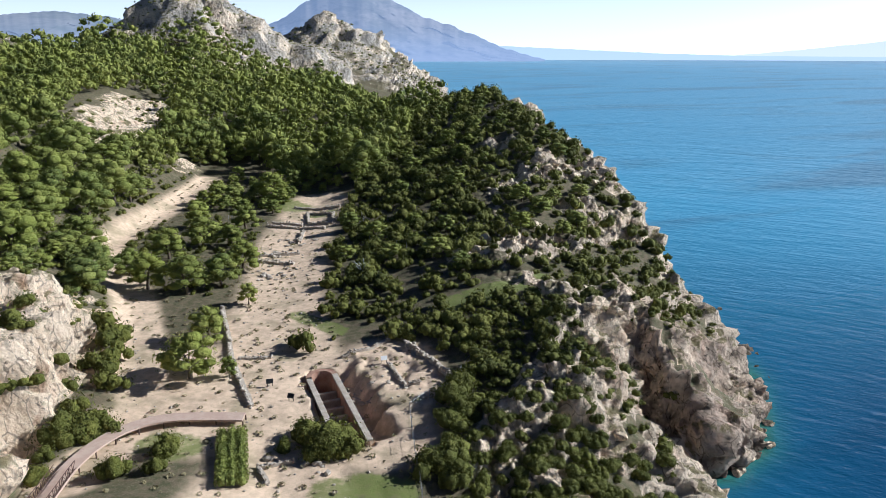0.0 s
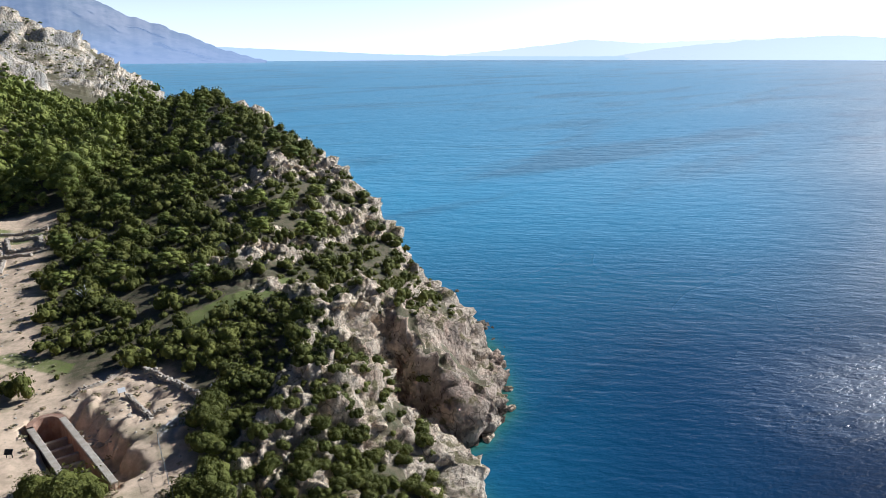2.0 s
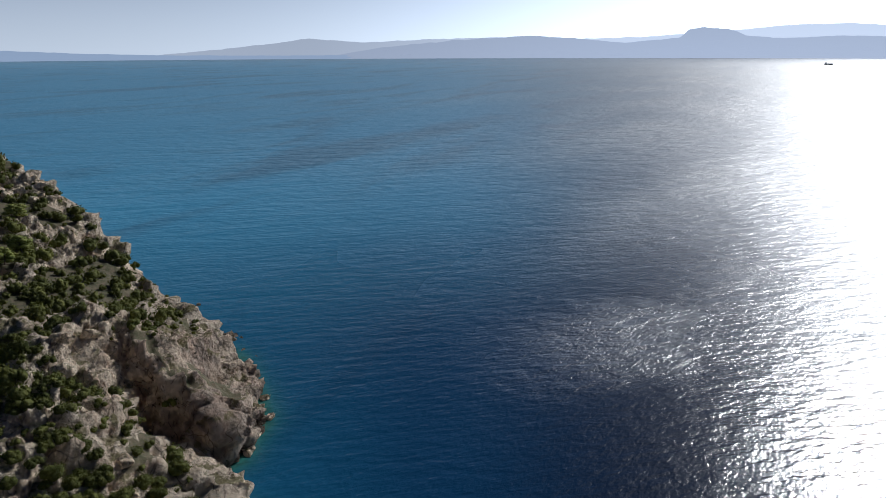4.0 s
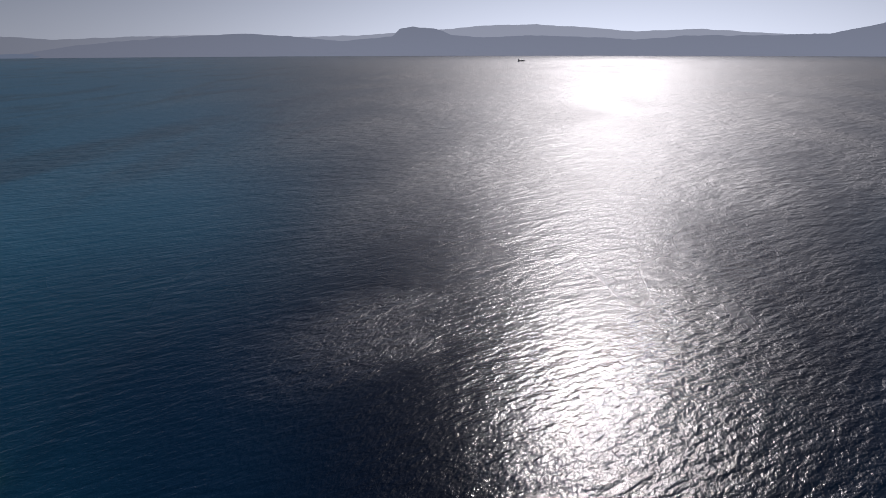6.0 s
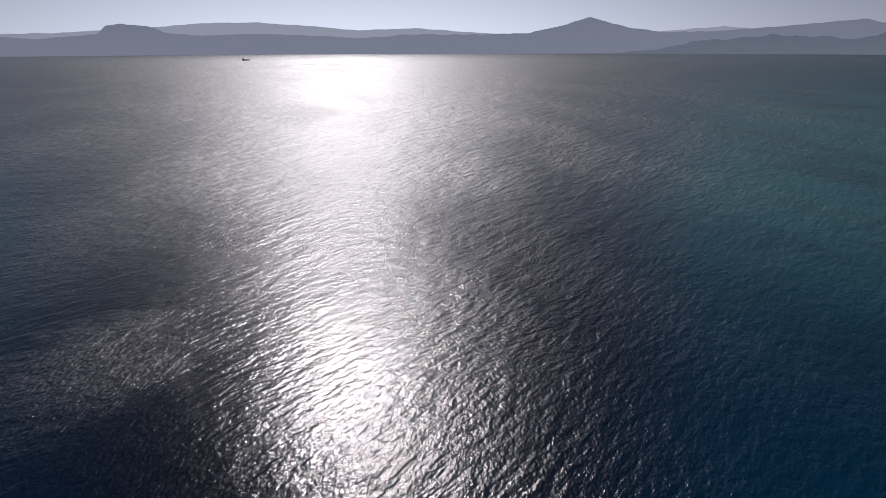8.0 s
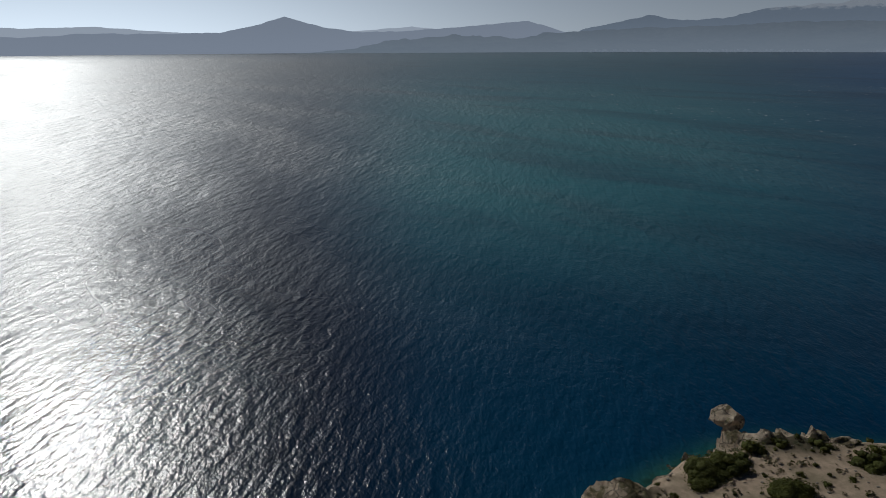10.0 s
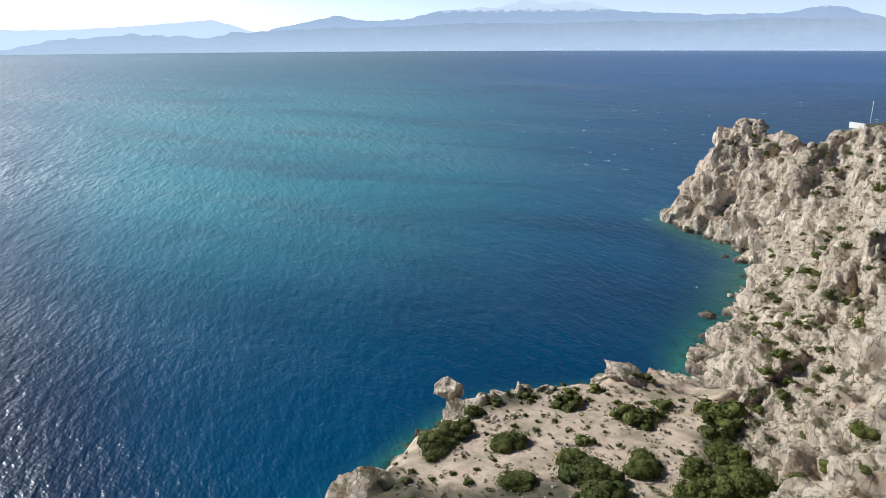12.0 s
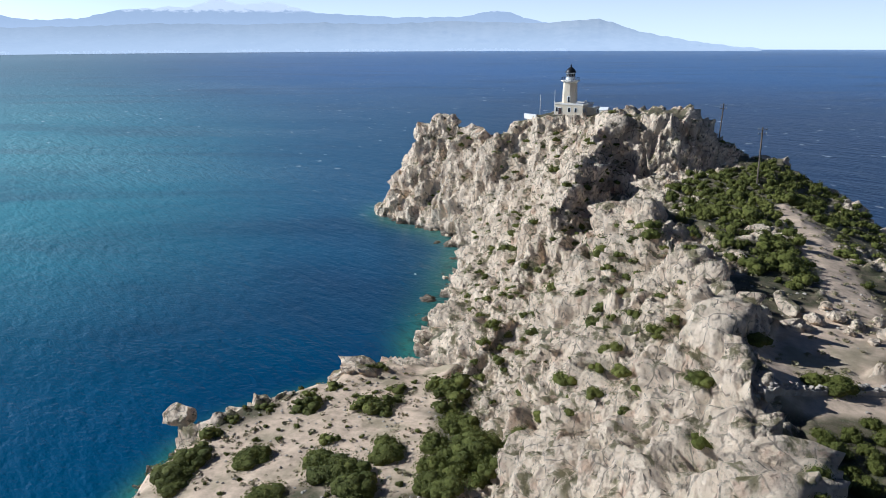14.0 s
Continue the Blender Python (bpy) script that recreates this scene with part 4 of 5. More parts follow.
# single plants that stand out: x, y, radius, height
SINGLE_EAST = [(-22.4, 106.5, 2.6, 4.4), (-19.9, 78.8, 1.6, 2.2), (-44.9, 80, 2.8, 3.8), (-47.5, 79, 2.6, 3.6), (-45.5, 82.5, 2.6, 3.4), (-42.3, 80.8, 1.7, 2.2), (-46.7, 70.1, 2.0, 2.2), (-48, 74.9, 1.8, 2.2), (-37.8, 70.8, 2.4, 3.2),
               (-33.5, 72, 1.7, 2.2), (-34.3, 76.8, 2.2, 3.4), (-50.7, 98.3, 3.0, 4.2), (-49, 92, 2.6, 3.4), (-53.4, 106.6, 3.4, 4.6), (-51, 102, 2.8, 4.0), (-55.5, 86.6, 2.2, 1.8), (-57.7, 95, 2.2, 1.6), (-18.5, 110.2, 0.7, 0.8), (-14.2, 79.6, 4.4, 5.2), (-15.5, 77.5, 2.4, 3.0), (-11.2, 77.8, 2.2, 2.8)]
SINGLE_WEST = [(50.3, -74.6, 1.5, 1.1), (40.1, -72.6, 2.2, 2.0), (44.5, -66.9, 3.2, 2.2), (47, -68.5, 1.8, 1.5), (57.9, -66.1, 2.2, 1.4), (59.4, -82.4, 2.3, 1.2), (48.8, -84.5, 2.6, 1.7), (51.5, -87, 2.0, 1.3), (39.2, -95, 3.4, 3.4),
               (37.5, -91, 2.6, 2.6), (34.9, -83.5, 2.2, 2.2), (28.5, -74, 3.0, 3.2), (32.2, -71.3, 2.4, 2.4), (25.6, -72.8, 2.0, 2.8), (66, -60.3, 2.6, 1.5), (50.6, -60.1, 2.6, 1.4), (48.5, -92.3, 2.2, 1.2), (69.1, -70.7, 1.8, 1.0)]
shrub_spots += SINGLE_EAST + [(x, y, r * 1.35, h * 1.15) for x, y, r, h in SINGLE_WEST] + [(44, -97, 2.8, 2.4), (41, -93, 2.6, 2.2), (38.8, -88, 3.0, 2.6), (33, -83, 3.2, 3.0), (29, -78, 3.2, 3.0), (30.5, -72, 3.4, 2.8), (31, -67, 3.0, 2.4), (24, -71, 2.6, 2.6), (57, -97, 2.0, 1.4), (59.5, -90, 2.2, 1.4),
                                                                                                   (62, -86, 1.8, 1.2), (66, -80, 2.2, 1.3), (68.5, -75, 1.6, 1.1), (67, -67, 2.2, 1.3), (64, -58, 2.4, 1.5), (55, -99, 1.8, 1.4), (18.5, -84, 2.4, 1.8), (41, -128, 2.0, 1.6), (30.5, -122, 2.6, 2.2), (22.8, -122.5, 2.8, 2.6), (14, -119.5, 2.6, 2.0), (2, -69.5, 1.6, 1.4), (10, -150, 3.0, 2.4), (6.9, -165, 3.6, 3.0)]
BIG_EAST = [(-54.5, 104.9, 3.5), (-56.4, 110.2, 3.6), (-53.4, 108.5, 2.9), (-52.7, 97.3, 2.8), (-49.7, 96.0, 2.8), (-46.8, 92.2, 2.2), (-47.9, 79.2, 3.4), (-45.3, 80.6, 3.4), (-43.0, 80.9, 2.4), (-49.5, 84.7, 2.8),
            (-17.6, 81.5, 2.6), (-14.5, 78.9, 3.4), (-13.2, 80.2, 3.2), (-23.4, 108.2, 2.7), (-53.5, 87.3, 3.0), (-52.8, 89.2, 2.3), (-53.2, 79.2, 2.5), (-53.6, 83.6, 2.1), (-58.1, 88.5, 2.7), (-59.5, 95.0, 2.1), (-65.3, 119.3, 3.2)]
BIG_WEST = [(40.1, -95.2, 4.2), (35.1, -77.2, 2.8), (29.3, -73.2, 3.4), (26.9, -77.2, 3.1), (26.3, -71.3, 3.0), (48.1, -88.6, 2.6), (51.3, -85.2, 2.7), (59.8, -83.1, 2.8), (57.9, -67.8, 2.8), (48.6, -68.6, 2.9), (42.9, -67.8, 3.1),
            (41.6, -74.7, 2.8), (39.8, -64.0, 3.7), (66.2, -64.2, 3.0), (68.3, -70.0, 2.4), (65.9, -59.6, 2.8), (27.2, -64.4, 2.8)]
FACE_WEST = [(21.7, -118.0, 3.0), (47.9, -187.4, 2.8), (46.0, -160.2, 2.1), (12.7, -115.5, 2.5), (16.0, -123.2, 1.8), (29.7, -119.2, 2.1), (42.8, -133.6, 1.8), (53.3, -163.1, 2.6), (34.4, -116.1, 1.4), (24.6, -90.8, 1.4), (14.5, -90.7, 1.2),
             (8.5, -86.5, 1.5), (6.4, -87.9, 1.5), (2.4, -70.2, 1.7), (1.0, -57.6, 1.4), (19.3, -84.4, 1.9), (37.9, -109.2, 1.5), (22.1, -105.8, 1.4), (33.2, -177.9, 1.8), (73.2, -210.1, 2.2), (58.6, -157.1, 1.7), (14.8, -83.4, 1.4)]
RIDGE_WEST = [(5.0, -144.2, 3.4), (-1.6, -137.5, 4.2), (-7.8, -156.1, 4.2), (0.8, -159.4, 3.6), (6.3, -178.1, 3.0), (-2.0, -104.6, 3.2), (-6.5, -108.7, 3.6), (-6.0, -118.9, 3.6), (-3.0, -77.4, 1.7), (-10.5, -73.2, 2.3), (-8.5, -73.4, 1.5),
              (-15.8, -121.6, 2.4), (-15.6, -148.0, 2.6), (-21.8, -172.8, 3.0), (-22.1, -149.2, 2.8), (12.6, -178.4, 2.2), (-15.9, -128.3, 2.0)]
shrub_spots += [(x, y, r, r * k) for group, k in ((BIG_EAST, 1.25), (BIG_WEST, 0.8), (FACE_WEST, 0.9), (RIDGE_WEST, 0.85)) for x, y, r in group]
SINGLE_PINE = [(-37.9, 96.5, 4.6, 5.0), (-39.3, 110, 3.6, 4.0), (-32.3, 97.2, 1.4, 2.4), (-58.8, 133, 4.4, 5.0), (-50.2, 131, 5.0, 5.4), (-45.2, 136, 4.2, 4.8), (-43.7, 147, 4.2, 4.6), (-62, 153, 4.6, 5.0), (-57.5, 163, 4.8, 5.2),
               (-65.3, 140, 3.4, 4.0), (-63.9, 180, 4.6, 5.0), (-52.3, 181, 4.2, 4.4), (-52.8, 212, 5.6, 6.0), (-67.9, 208, 4.0, 4.0), (-50.9, 164, 3.4, 3.8), (-64.5, 121, 4.4, 4.8), (-37.1, 126.6, 2.0, 3.0)]
pine_spots += SINGLE_PINE


def leafy(name, shape, mat):
    v, f = shape
    me = bpy.data.meshes.new(name)
    me.from_pydata(v.tolist(), [], f.tolist())
    me.materials.append(mat)
    me.polygons.foreach_set("use_smooth", [True] * len(me.polygons))
    me.update()
    return me


NEAR_SHRUB = [leafy("shrub", shrub_shape(s, 12, 66), SCRUB) for s in range(6)]
NEAR_PINE = [(leafy("crown", pine_shape(s, 19, 66), PINE), leafy("trunk", trunk_shape(s), BARK)) for s in range(5)]
FAR_SHRUB = [shrub_shape(s + 20, 5, 20, True) for s in range(6)]
MID_PINE = [pine_shape(s + 30, 11, 34, 0.085) for s in range(6)]
FAR_PINE = [pine_shape(s + 40, 6, 14, 0.14) for s in range(6)]


def plant_stuff(name, label, spots, shapes, mat, category):
    """All the farther plants of a kind as one leafy mass."""
    pts, faces, tint, n = [], [], [], 0
    for x, y, r, h in spots:
        v, f = shapes[int(rng.integers(len(shapes)))]
        a = rng.uniform(0, 6.28)
        c, s = math.cos(a), math.sin(a)
        q = np.stack([(v[:, 0] * c - v[:, 1] * s) * r, (v[:, 0] * s + v[:, 1] * c) * r, v[:, 2] * h], 1) + (x, y, ground_z(x, y) - 0.25 * r * 0.5)
        pts.append(q), faces.append(f + n), tint.append(np.full(len(q), rng.random()))
        n += len(q)
    ob = mesh_from(name, np.concatenate(pts), np.concatenate(faces), [mat], smooth=True, attrs={"tint": np.concatenate(tint)})
    return tagged(ob, label, category, kind="stuff")


shrub_spots.sort(key=lambda s: math.hypot(s[0], s[1]) - 3 * s[2])
pine_spots.sort(key=lambda s: math.hypot(s[0], s[1]))
for k, (x, y, r, h) in enumerate(shrub_spots[:300]):
    ob = new("shrub", NEAR_SHRUB[k % 6])
    ob.matrix_world = Matrix.LocRotScale((x, y, ground_z(x, y) - 0.12 * h), Euler((0, 0, rng.uniform(0, 6.28))), (r, r, h))
    tagged(ob, "dense dark green evergreen shrub on the rocky ground" if r > 1.2 else "small wind-clipped green shrub among stones", "shrub", "shrubs of the headland")
for k, (x, y, r, h) in enumerate(pine_spots[:180]):
    ob = new("pine_tree")
    ob.matrix_world = Matrix.LocRotScale((x, y, ground_z(x, y)), Euler((0, 0, rng.uniform(0, 6.28))), (r, r, h * 0.8))
    for me in NEAR_PINE[k % 5]:
        new(me.name.split(".")[0], me).parent = ob
    tagged(ob, "bright green pine tree with a loose rounded crown", "tree", "pine trees")
plant_stuff("scrub", "dark evergreen scrub covering the slope", shrub_spots[300:], FAR_SHRUB, SCRUB, "scrub")
plant_stuff("pine_wood", "sunlit pine wood climbing towards the hills", [s for s in pine_spots[180:] if s[1] < 290], MID_PINE, PINE, "forest")
plant_stuff("pine_wood_far", "sunlit pine wood at the foot of the hills", [s for s in pine_spots[180:] if s[1] >= 290], FAR_PINE, PINE, "forest")
hill = [(x, y, rng.uniform(1.2, 3.0), rng.uniform(1.0, 2.4)) for x, y, g in scatter([(-300, 545), (-240, 520), (-100, 560), (-60, 620), (-60, 700), (-300, 700)], 4.4, lambda x, y: rng.random() > 0.35)]
hill += [(x, y, rng.uniform(2.5, 5.0), rng.uniform(2.0, 3.5)) for x, y, g in scatter([(-260, 930), (-10, 930), (5, 1050), (-40, 1100), (-260, 1080)], 8.0, lambda x, y: rng.random() > 0.3)]
plant_stuff("hill_scrub", "dark scrub dotting the grey rocky hills", hill, [shrub_shape(s + 60, 2, 8, True) for s in range(4)], SCRUB, "scrub")

# ---- built and loose things ----
def part(name, data, mat, parent, label="", smooth=False):
    """Links points and faces, or a bmesh, as one mesh under a thing."""
    me = bpy.data.meshes.new(name)
    if isinstance(data, bmesh.types.BMesh):
        data.to_mesh(me)
        data.free()
    else:
        me.from_pydata([tuple(map(float, v)) for v in data[0]], [], [tuple(map(int, f)) for f in data[1]])
    me.materials.append(mat)
    me.polygons.foreach_set("use_smooth", [smooth] * len(me.polygons))
    me.update()
    ob = new(name, me)
    if parent is not None:
        ob.parent = parent
    if label:
        ob["label"] = label
    return ob


def thing(name, m, label, category, group=""):
    ob = new(name)
    ob.matrix_world = m
    return tagged(ob, label, category, group)


def slab(size, at, turn=0.0, bevel=0.03, bm=None):
    """A box with softened edges, added to a bmesh."""
    bm = bm or bmesh.new()
    made = bmesh.ops.create_cube(bm, size=1.0, matrix=pose(*at, 0, 0, turn) @ Matrix.Diagonal((*size, 1)))
    edges = list({e for v in made["verts"] for e in v.link_edges})
    if bevel:
        bmesh.ops.bevel(bm, geom=edges, offset=bevel, segments=1, affect="EDGES")
    return bm


def prism(radii, heights, sides, turn=0.0, bm=None):
    """A turned solid: rings of the given radii at the given heights."""
    bm = bm or bmesh.new()
    rings = []
    for r, h in zip(radii, heights):
        rings.append([bm.verts.new((r * math.cos(turn + 2 * math.pi * k / sides), r * math.sin(turn + 2 * math.pi * k / sides), h)) for k in range(sides)])
    for a, b in zip(rings, rings[1:]):
        for k in range(sides):
            bm.faces.new((a[k], a[(k + 1) % sides], b[(k + 1) % sides], b[k]))
    bm.faces.new(rings[0][::-1]), bm.faces.new(rings[-1])
    return bm


def bar(a, b, r, sides=6):
    """A thin rod between two places."""
    a, b = Vector(a), Vector(b)
    q = (b - a).to_track_quat("Z", "Y").to_matrix()
    pts, n = [], sides
    for c in (a, b):
        pts += [c + q @ Vector((r * math.cos(2 * math.pi * k / n), r * math.sin(2 * math.pi * k / n), 0)) for k in range(n)]
    return pts, [(k, (k + 1) % n, n + (k + 1) % n, n + k) for k in range(n)] + [tuple(range(n))[::-1], tuple(range(n, 2 * n))]


def boulder_shape(seed, fine=3, crag=0.35):
    """A weathered block: a sphere cut by planes and roughened."""
    bm = bmesh.new()
    bmesh.ops.create_icosphere(bm, subdivisions=fine, radius=1)
    r = random.Random(seed)
    cuts = [(Vector((r.gauss(0, 1), r.gauss(0, 1), r.gauss(0, 1))).normalized(), r.uniform(0.55, 0.9)) for _ in range(9)]
    for v in bm.verts:
        for n, d in cuts:
            k = v.co.dot(n)
            if k > d:
                v.co -= n * (k - d)
        v.co *= 1 + crag * noise.fractal(v.co * 1.5 + Vector((seed * 3.1, 0, 0)), 0.9, 2.0, 4)
    return bm


BLOCKS = []
for k in range(6):
    me = bpy.data.meshes.new("stone")
    b = boulder_shape(k + 90, 1, 0.2)
    b.to_mesh(me)
    b.free()
    me.materials.append(MORTAR)
    BLOCKS.append(me)
BOULDERS = []
for k in range(6):
    me = bpy.data.meshes.new("boulder")
    b = boulder_shape(k + 40, 3)
    b.to_mesh(me)
    b.free()
    me.materials.append(ROCK)
    BOULDERS.append(me)


def boulder(x, y, sx, sy, sz, label, name="boulder", z=None, sink=0.35, group="loose boulders", tilt=0.3):
    ob = new(name, BOULDERS[int(rng.integers(6))])
    z = ground_z(x, y) if z is None else z
    ob.matrix_world = Matrix.LocRotScale((x, y, z + sz * (1 - 2 * sink)), Euler((rng.uniform(-tilt, tilt), rng.uniform(-tilt, tilt), rng.uniform(0, 6.28))), (sx, sy, sz))
    return tagged(ob, label, "rock", group)


# -- lighthouse on the cape: a one-storey house with an eight-sided tower --
def window(parent, x, y, z, w, h, turn, face="window"):
    """A framed opening set in a wall face; turn points its outside."""
    e = thing(face, pose(x, y, z, 0, 0, turn), "", "")
    e.parent = parent
    for k in ("label", "category"):
        if k in e:
            del e[k]
    bm = slab((w + 0.3, 0.10, 0.15), (0, -0.05, h + 0.07), 0, 0.01)
    slab((0.15, 0.10, h), (-w / 2 - 0.07, -0.05, h / 2), 0, 0.01, bm)
    slab((0.15, 0.10, h), (w / 2 + 0.07, -0.05, h / 2), 0, 0.01, bm)
    part("frame", bm, WHITE, e)
    part("pane" if face == "window" else "leaf", slab((w, 0.05, h), (0, -0.03, h / 2), 0, 0.0), GLASS if face == "window" else RUST, e)
    return e


def lighthouse():
    e = thing("lighthouse", pose(53.2, -226.8, 39.0, 0, 0, 168.6) @ Matrix.Scale(0.93, 4), "cream stone lighthouse with white lantern and black dome on a house", "lighthouse")
    part("plinth", slab((11.2, 9.6, 1.2), (0, 0, -0.35), 0, 0.05), MORTAR, e)
    part("house_wall", slab((10.2, 8.6, 3.4), (0, 0, 1.9), 0, 0.04), OCHRE, e, "cream rendered house walls")
    bm = slab((10.6, 0.35, 0.55), (0, -4.25, 3.85), 0, 0.03)
    slab((10.6, 0.35, 0.55), (0, 4.25, 3.85), 0, 0.03, bm), slab((0.35, 8.2, 0.55), (-5.1, 0, 3.85), 0, 0.03, bm), slab((0.35, 8.2, 0.55), (5.1, 0, 3.85), 0, 0.03, bm)
    part("parapet", bm, WALL, e, "whitewashed roof parapet")
    part("roof", slab((9.9, 8.2, 0.12), (0, 0, 3.66), 0, 0.0), WHITE, e, "white flat roof")
    part("annex", slab((3.0, 4.5, 2.7), (6.4, 1.2, 1.45), 0, 0.04), OCHRE, e)
    part("annex_roof", slab((3.3, 4.8, 0.25), (6.4, 1.2, 2.92), 0, 0.03), WHITE, e)
    part("chimney", slab((0.7, 0.7, 0.9), (3.6, 1.4, 4.4), 0, 0.04), WHITE, e)
    part("roof_tank", slab((1.0, 0.8, 0.6), (1.6, -1.0, 4.02), 20, 0.04), WHITE, e)
    bm = prism((2.75, 2.62, 2.36), (0.2, 4.2, 11.0), 8, math.pi / 8)
    bmesh.ops.translate(bm, verts=bm.verts, vec=(-1.7, -0.2, 0))
    part("tower", bm, OCHRE, e, "cream eight-sided tapering tower")
    bm = prism((2.4, 2.7, 3.15, 3.2, 3.2), (10.8, 11.0, 11.15, 11.2, 11.5), 8, math.pi / 8)
    bmesh.ops.translate(bm, verts=bm.verts, vec=(-1.7, -0.2, 0))
    part("gallery", bm, WALL, e, "white cornice and gallery")
    rail = []
    for k in range(16):
        a, b = 2 * math.pi * k / 16, 2 * math.pi * (k + 1) / 16
        p, q = (3.05 * math.cos(a) - 1.7, 3.05 * math.sin(a) - 0.2), (3.05 * math.cos(b) - 1.7, 3.05 * math.sin(b) - 0.2)
        rail += [bar((*p, 11.5), (*p, 12.5), 0.03, 4), bar((*p, 12.5), (*q, 12.5), 0.03, 4), bar((*p, 12.0), (*q, 12.0), 0.02, 4)]
    part("railing", merge([(np.array(v), np.array([t for q in f for t in ([q[0], q[1], q[2]], [q[0], q[2], q[3]])])) for v, f in ((v, [q for q in f if len(q) == 4]) for v, f in rail)]), DARK, e, "thin iron gallery railing")
    bm = prism((1.62, 1.62, 1.5, 1.5, 1.62, 1.62), (11.4, 12.6, 12.65, 13.8, 13.85, 14.1), 12)
    bmesh.ops.translate(bm, verts=bm.verts, vec=(-1.7, -0.2, 0))
    lantern = part("lantern_room", bm, WHITE, e, "white lantern room")
    for k in range(12):
        a = 2 * math.pi * (k + 0.5) / 12
        part("pane", slab((0.02, 0.66, 1.0), (1.475 * math.cos(a) - 1.7, 1.475 * math.sin(a) - 0.2, 13.22), math.degrees(a), 0.0), GLASS, lantern)
    bm = prism((1.85, 1.8, 1.55, 1.1, 0.5, 0.22, 0.22, 0.34, 0.2, 0.03), (14.05, 14.2, 14.75, 15.3, 15.75, 15.9, 16.15, 16.3, 16.5, 17.0), 16)
    bmesh.ops.translate(bm, verts=bm.verts, vec=(-1.7, -0.2, 0))
    part("dome", bm, DARK, e, "black metal dome with a ball finial", True)
    window(e, -3.3, -4.31, 0.35, 1.0, 2.1, 0, "door")
    for x in (-4.4, 0.2, 2.6):
        window(e, x, -4.31, 1.2, 0.8, 1.4, 0)
    for y in (-2.2, 0.6):
        window(e, 5.11, y - 1.2, 1.2, 0.8, 1.4, 90)
    window(e, 7.91, 1.2, 1.0, 0.8, 1.2, 90)
    window(e, -0.9, -2.62, 4.3, 0.8, 1.9, 0)
    return e


lighthouse()
shed = thing("shed", pose(43.2, -225.4, ground_z(43.2, -225.4) - 0.15, 0, 0, 165), "small whitewashed shed with a pitched roof", "shed")
part("wall", slab((2.6, 2.2, 2.0), (0, 0, 1.0), 0, 0.03), WALL, shed)
bm = bmesh.new()
vs = [bm.verts.new(v) for v in ((-1.5, -1.3, 2.0), (1.5, -1.3, 2.0), (1.5, 1.3, 2.0), (-1.5, 1.3, 2.0), (-1.5, 0, 2.8), (1.5, 0, 2.8))]
for f in ((0, 1, 5, 4), (2, 3, 4, 5), (0, 4, 3), (1, 2, 5), (3, 2, 1, 0)):
    bm.faces.new([vs[k] for k in f])
part("roof", bm, WHITE, shed)
part("door", slab((0.8, 0.08, 1.6), (0, -1.12, 0.8), 0, 0.0), DARK, shed)
for x, y, w, turn in [(66.0, -221.5, 5.5, 150), (36.0, -222.5, 7.0, 172)]:
    low = thing("yard_wall", pose(x, y, ground_z(x, y) - 0.3, 0, 0, turn), "low whitewashed yard wall beside the lighthouse", "wall", "yard walls")
    part("masonry", slab((w, 0.45, 1.5), (0, 0, 0.75), 0, 0.04), WALL, low)
    part("coping", slab((w + 0.1, 0.6, 0.15), (0, 0, 1.57), 0, 0.02), WHITE, low)
for x, y, h in [(63.0, -222.0, 6.5), (59.0, -224.5, 8.0)]:
    mast = thing("mast", pose(x, y, ground_z(x, y) - 0.2), "thin white mast standing by the lighthouse", "mast", "masts")
    part("post", bar((0, 0, 0), (0, 0, h), 0.09), WHITE, mast)
    part("yard", bar((-0.6, 0, h * 0.8), (0.6, 0, h * 0.8), 0.05), STEEL, mast)


def utility_pole(x, y, z, h, lean):
    e = thing("utility_pole", pose(x, y, z, 0, lean, 10), "tall weathered wooden utility pole on the scrubby slope", "pole", "utility poles")
    part("post", bar((0, 0, -0.5), (0, 0, h), 0.17, 8), WOOD, e)
    for k, y in enumerate((h - 0.4, h - 1.4)):
        arm = part("cross_arm", slab((1.9, 0.14, 0.14), (0, 0.15, y), 0, 0.01), WOOD if k else STEEL, e)
        for dx in (-0.8, 0.8):
            part("insulator", prism((0.07, 0.1, 0.06), (y + 0.07, y + 0.2, y + 0.32), 8), WHITE, arm).location = (dx, 0.15, 0)


utility_pole(-2.2, -168.5, ground_z(-2.2, -168.5), 12.8, 1.0)
utility_pole(8.5, -213.0, ground_z(8.5, -213.0), 12.5, -2.0)
utility_pole(16.0, -232.0, ground_z(16.0, -232.0), 11.0, 0.5)

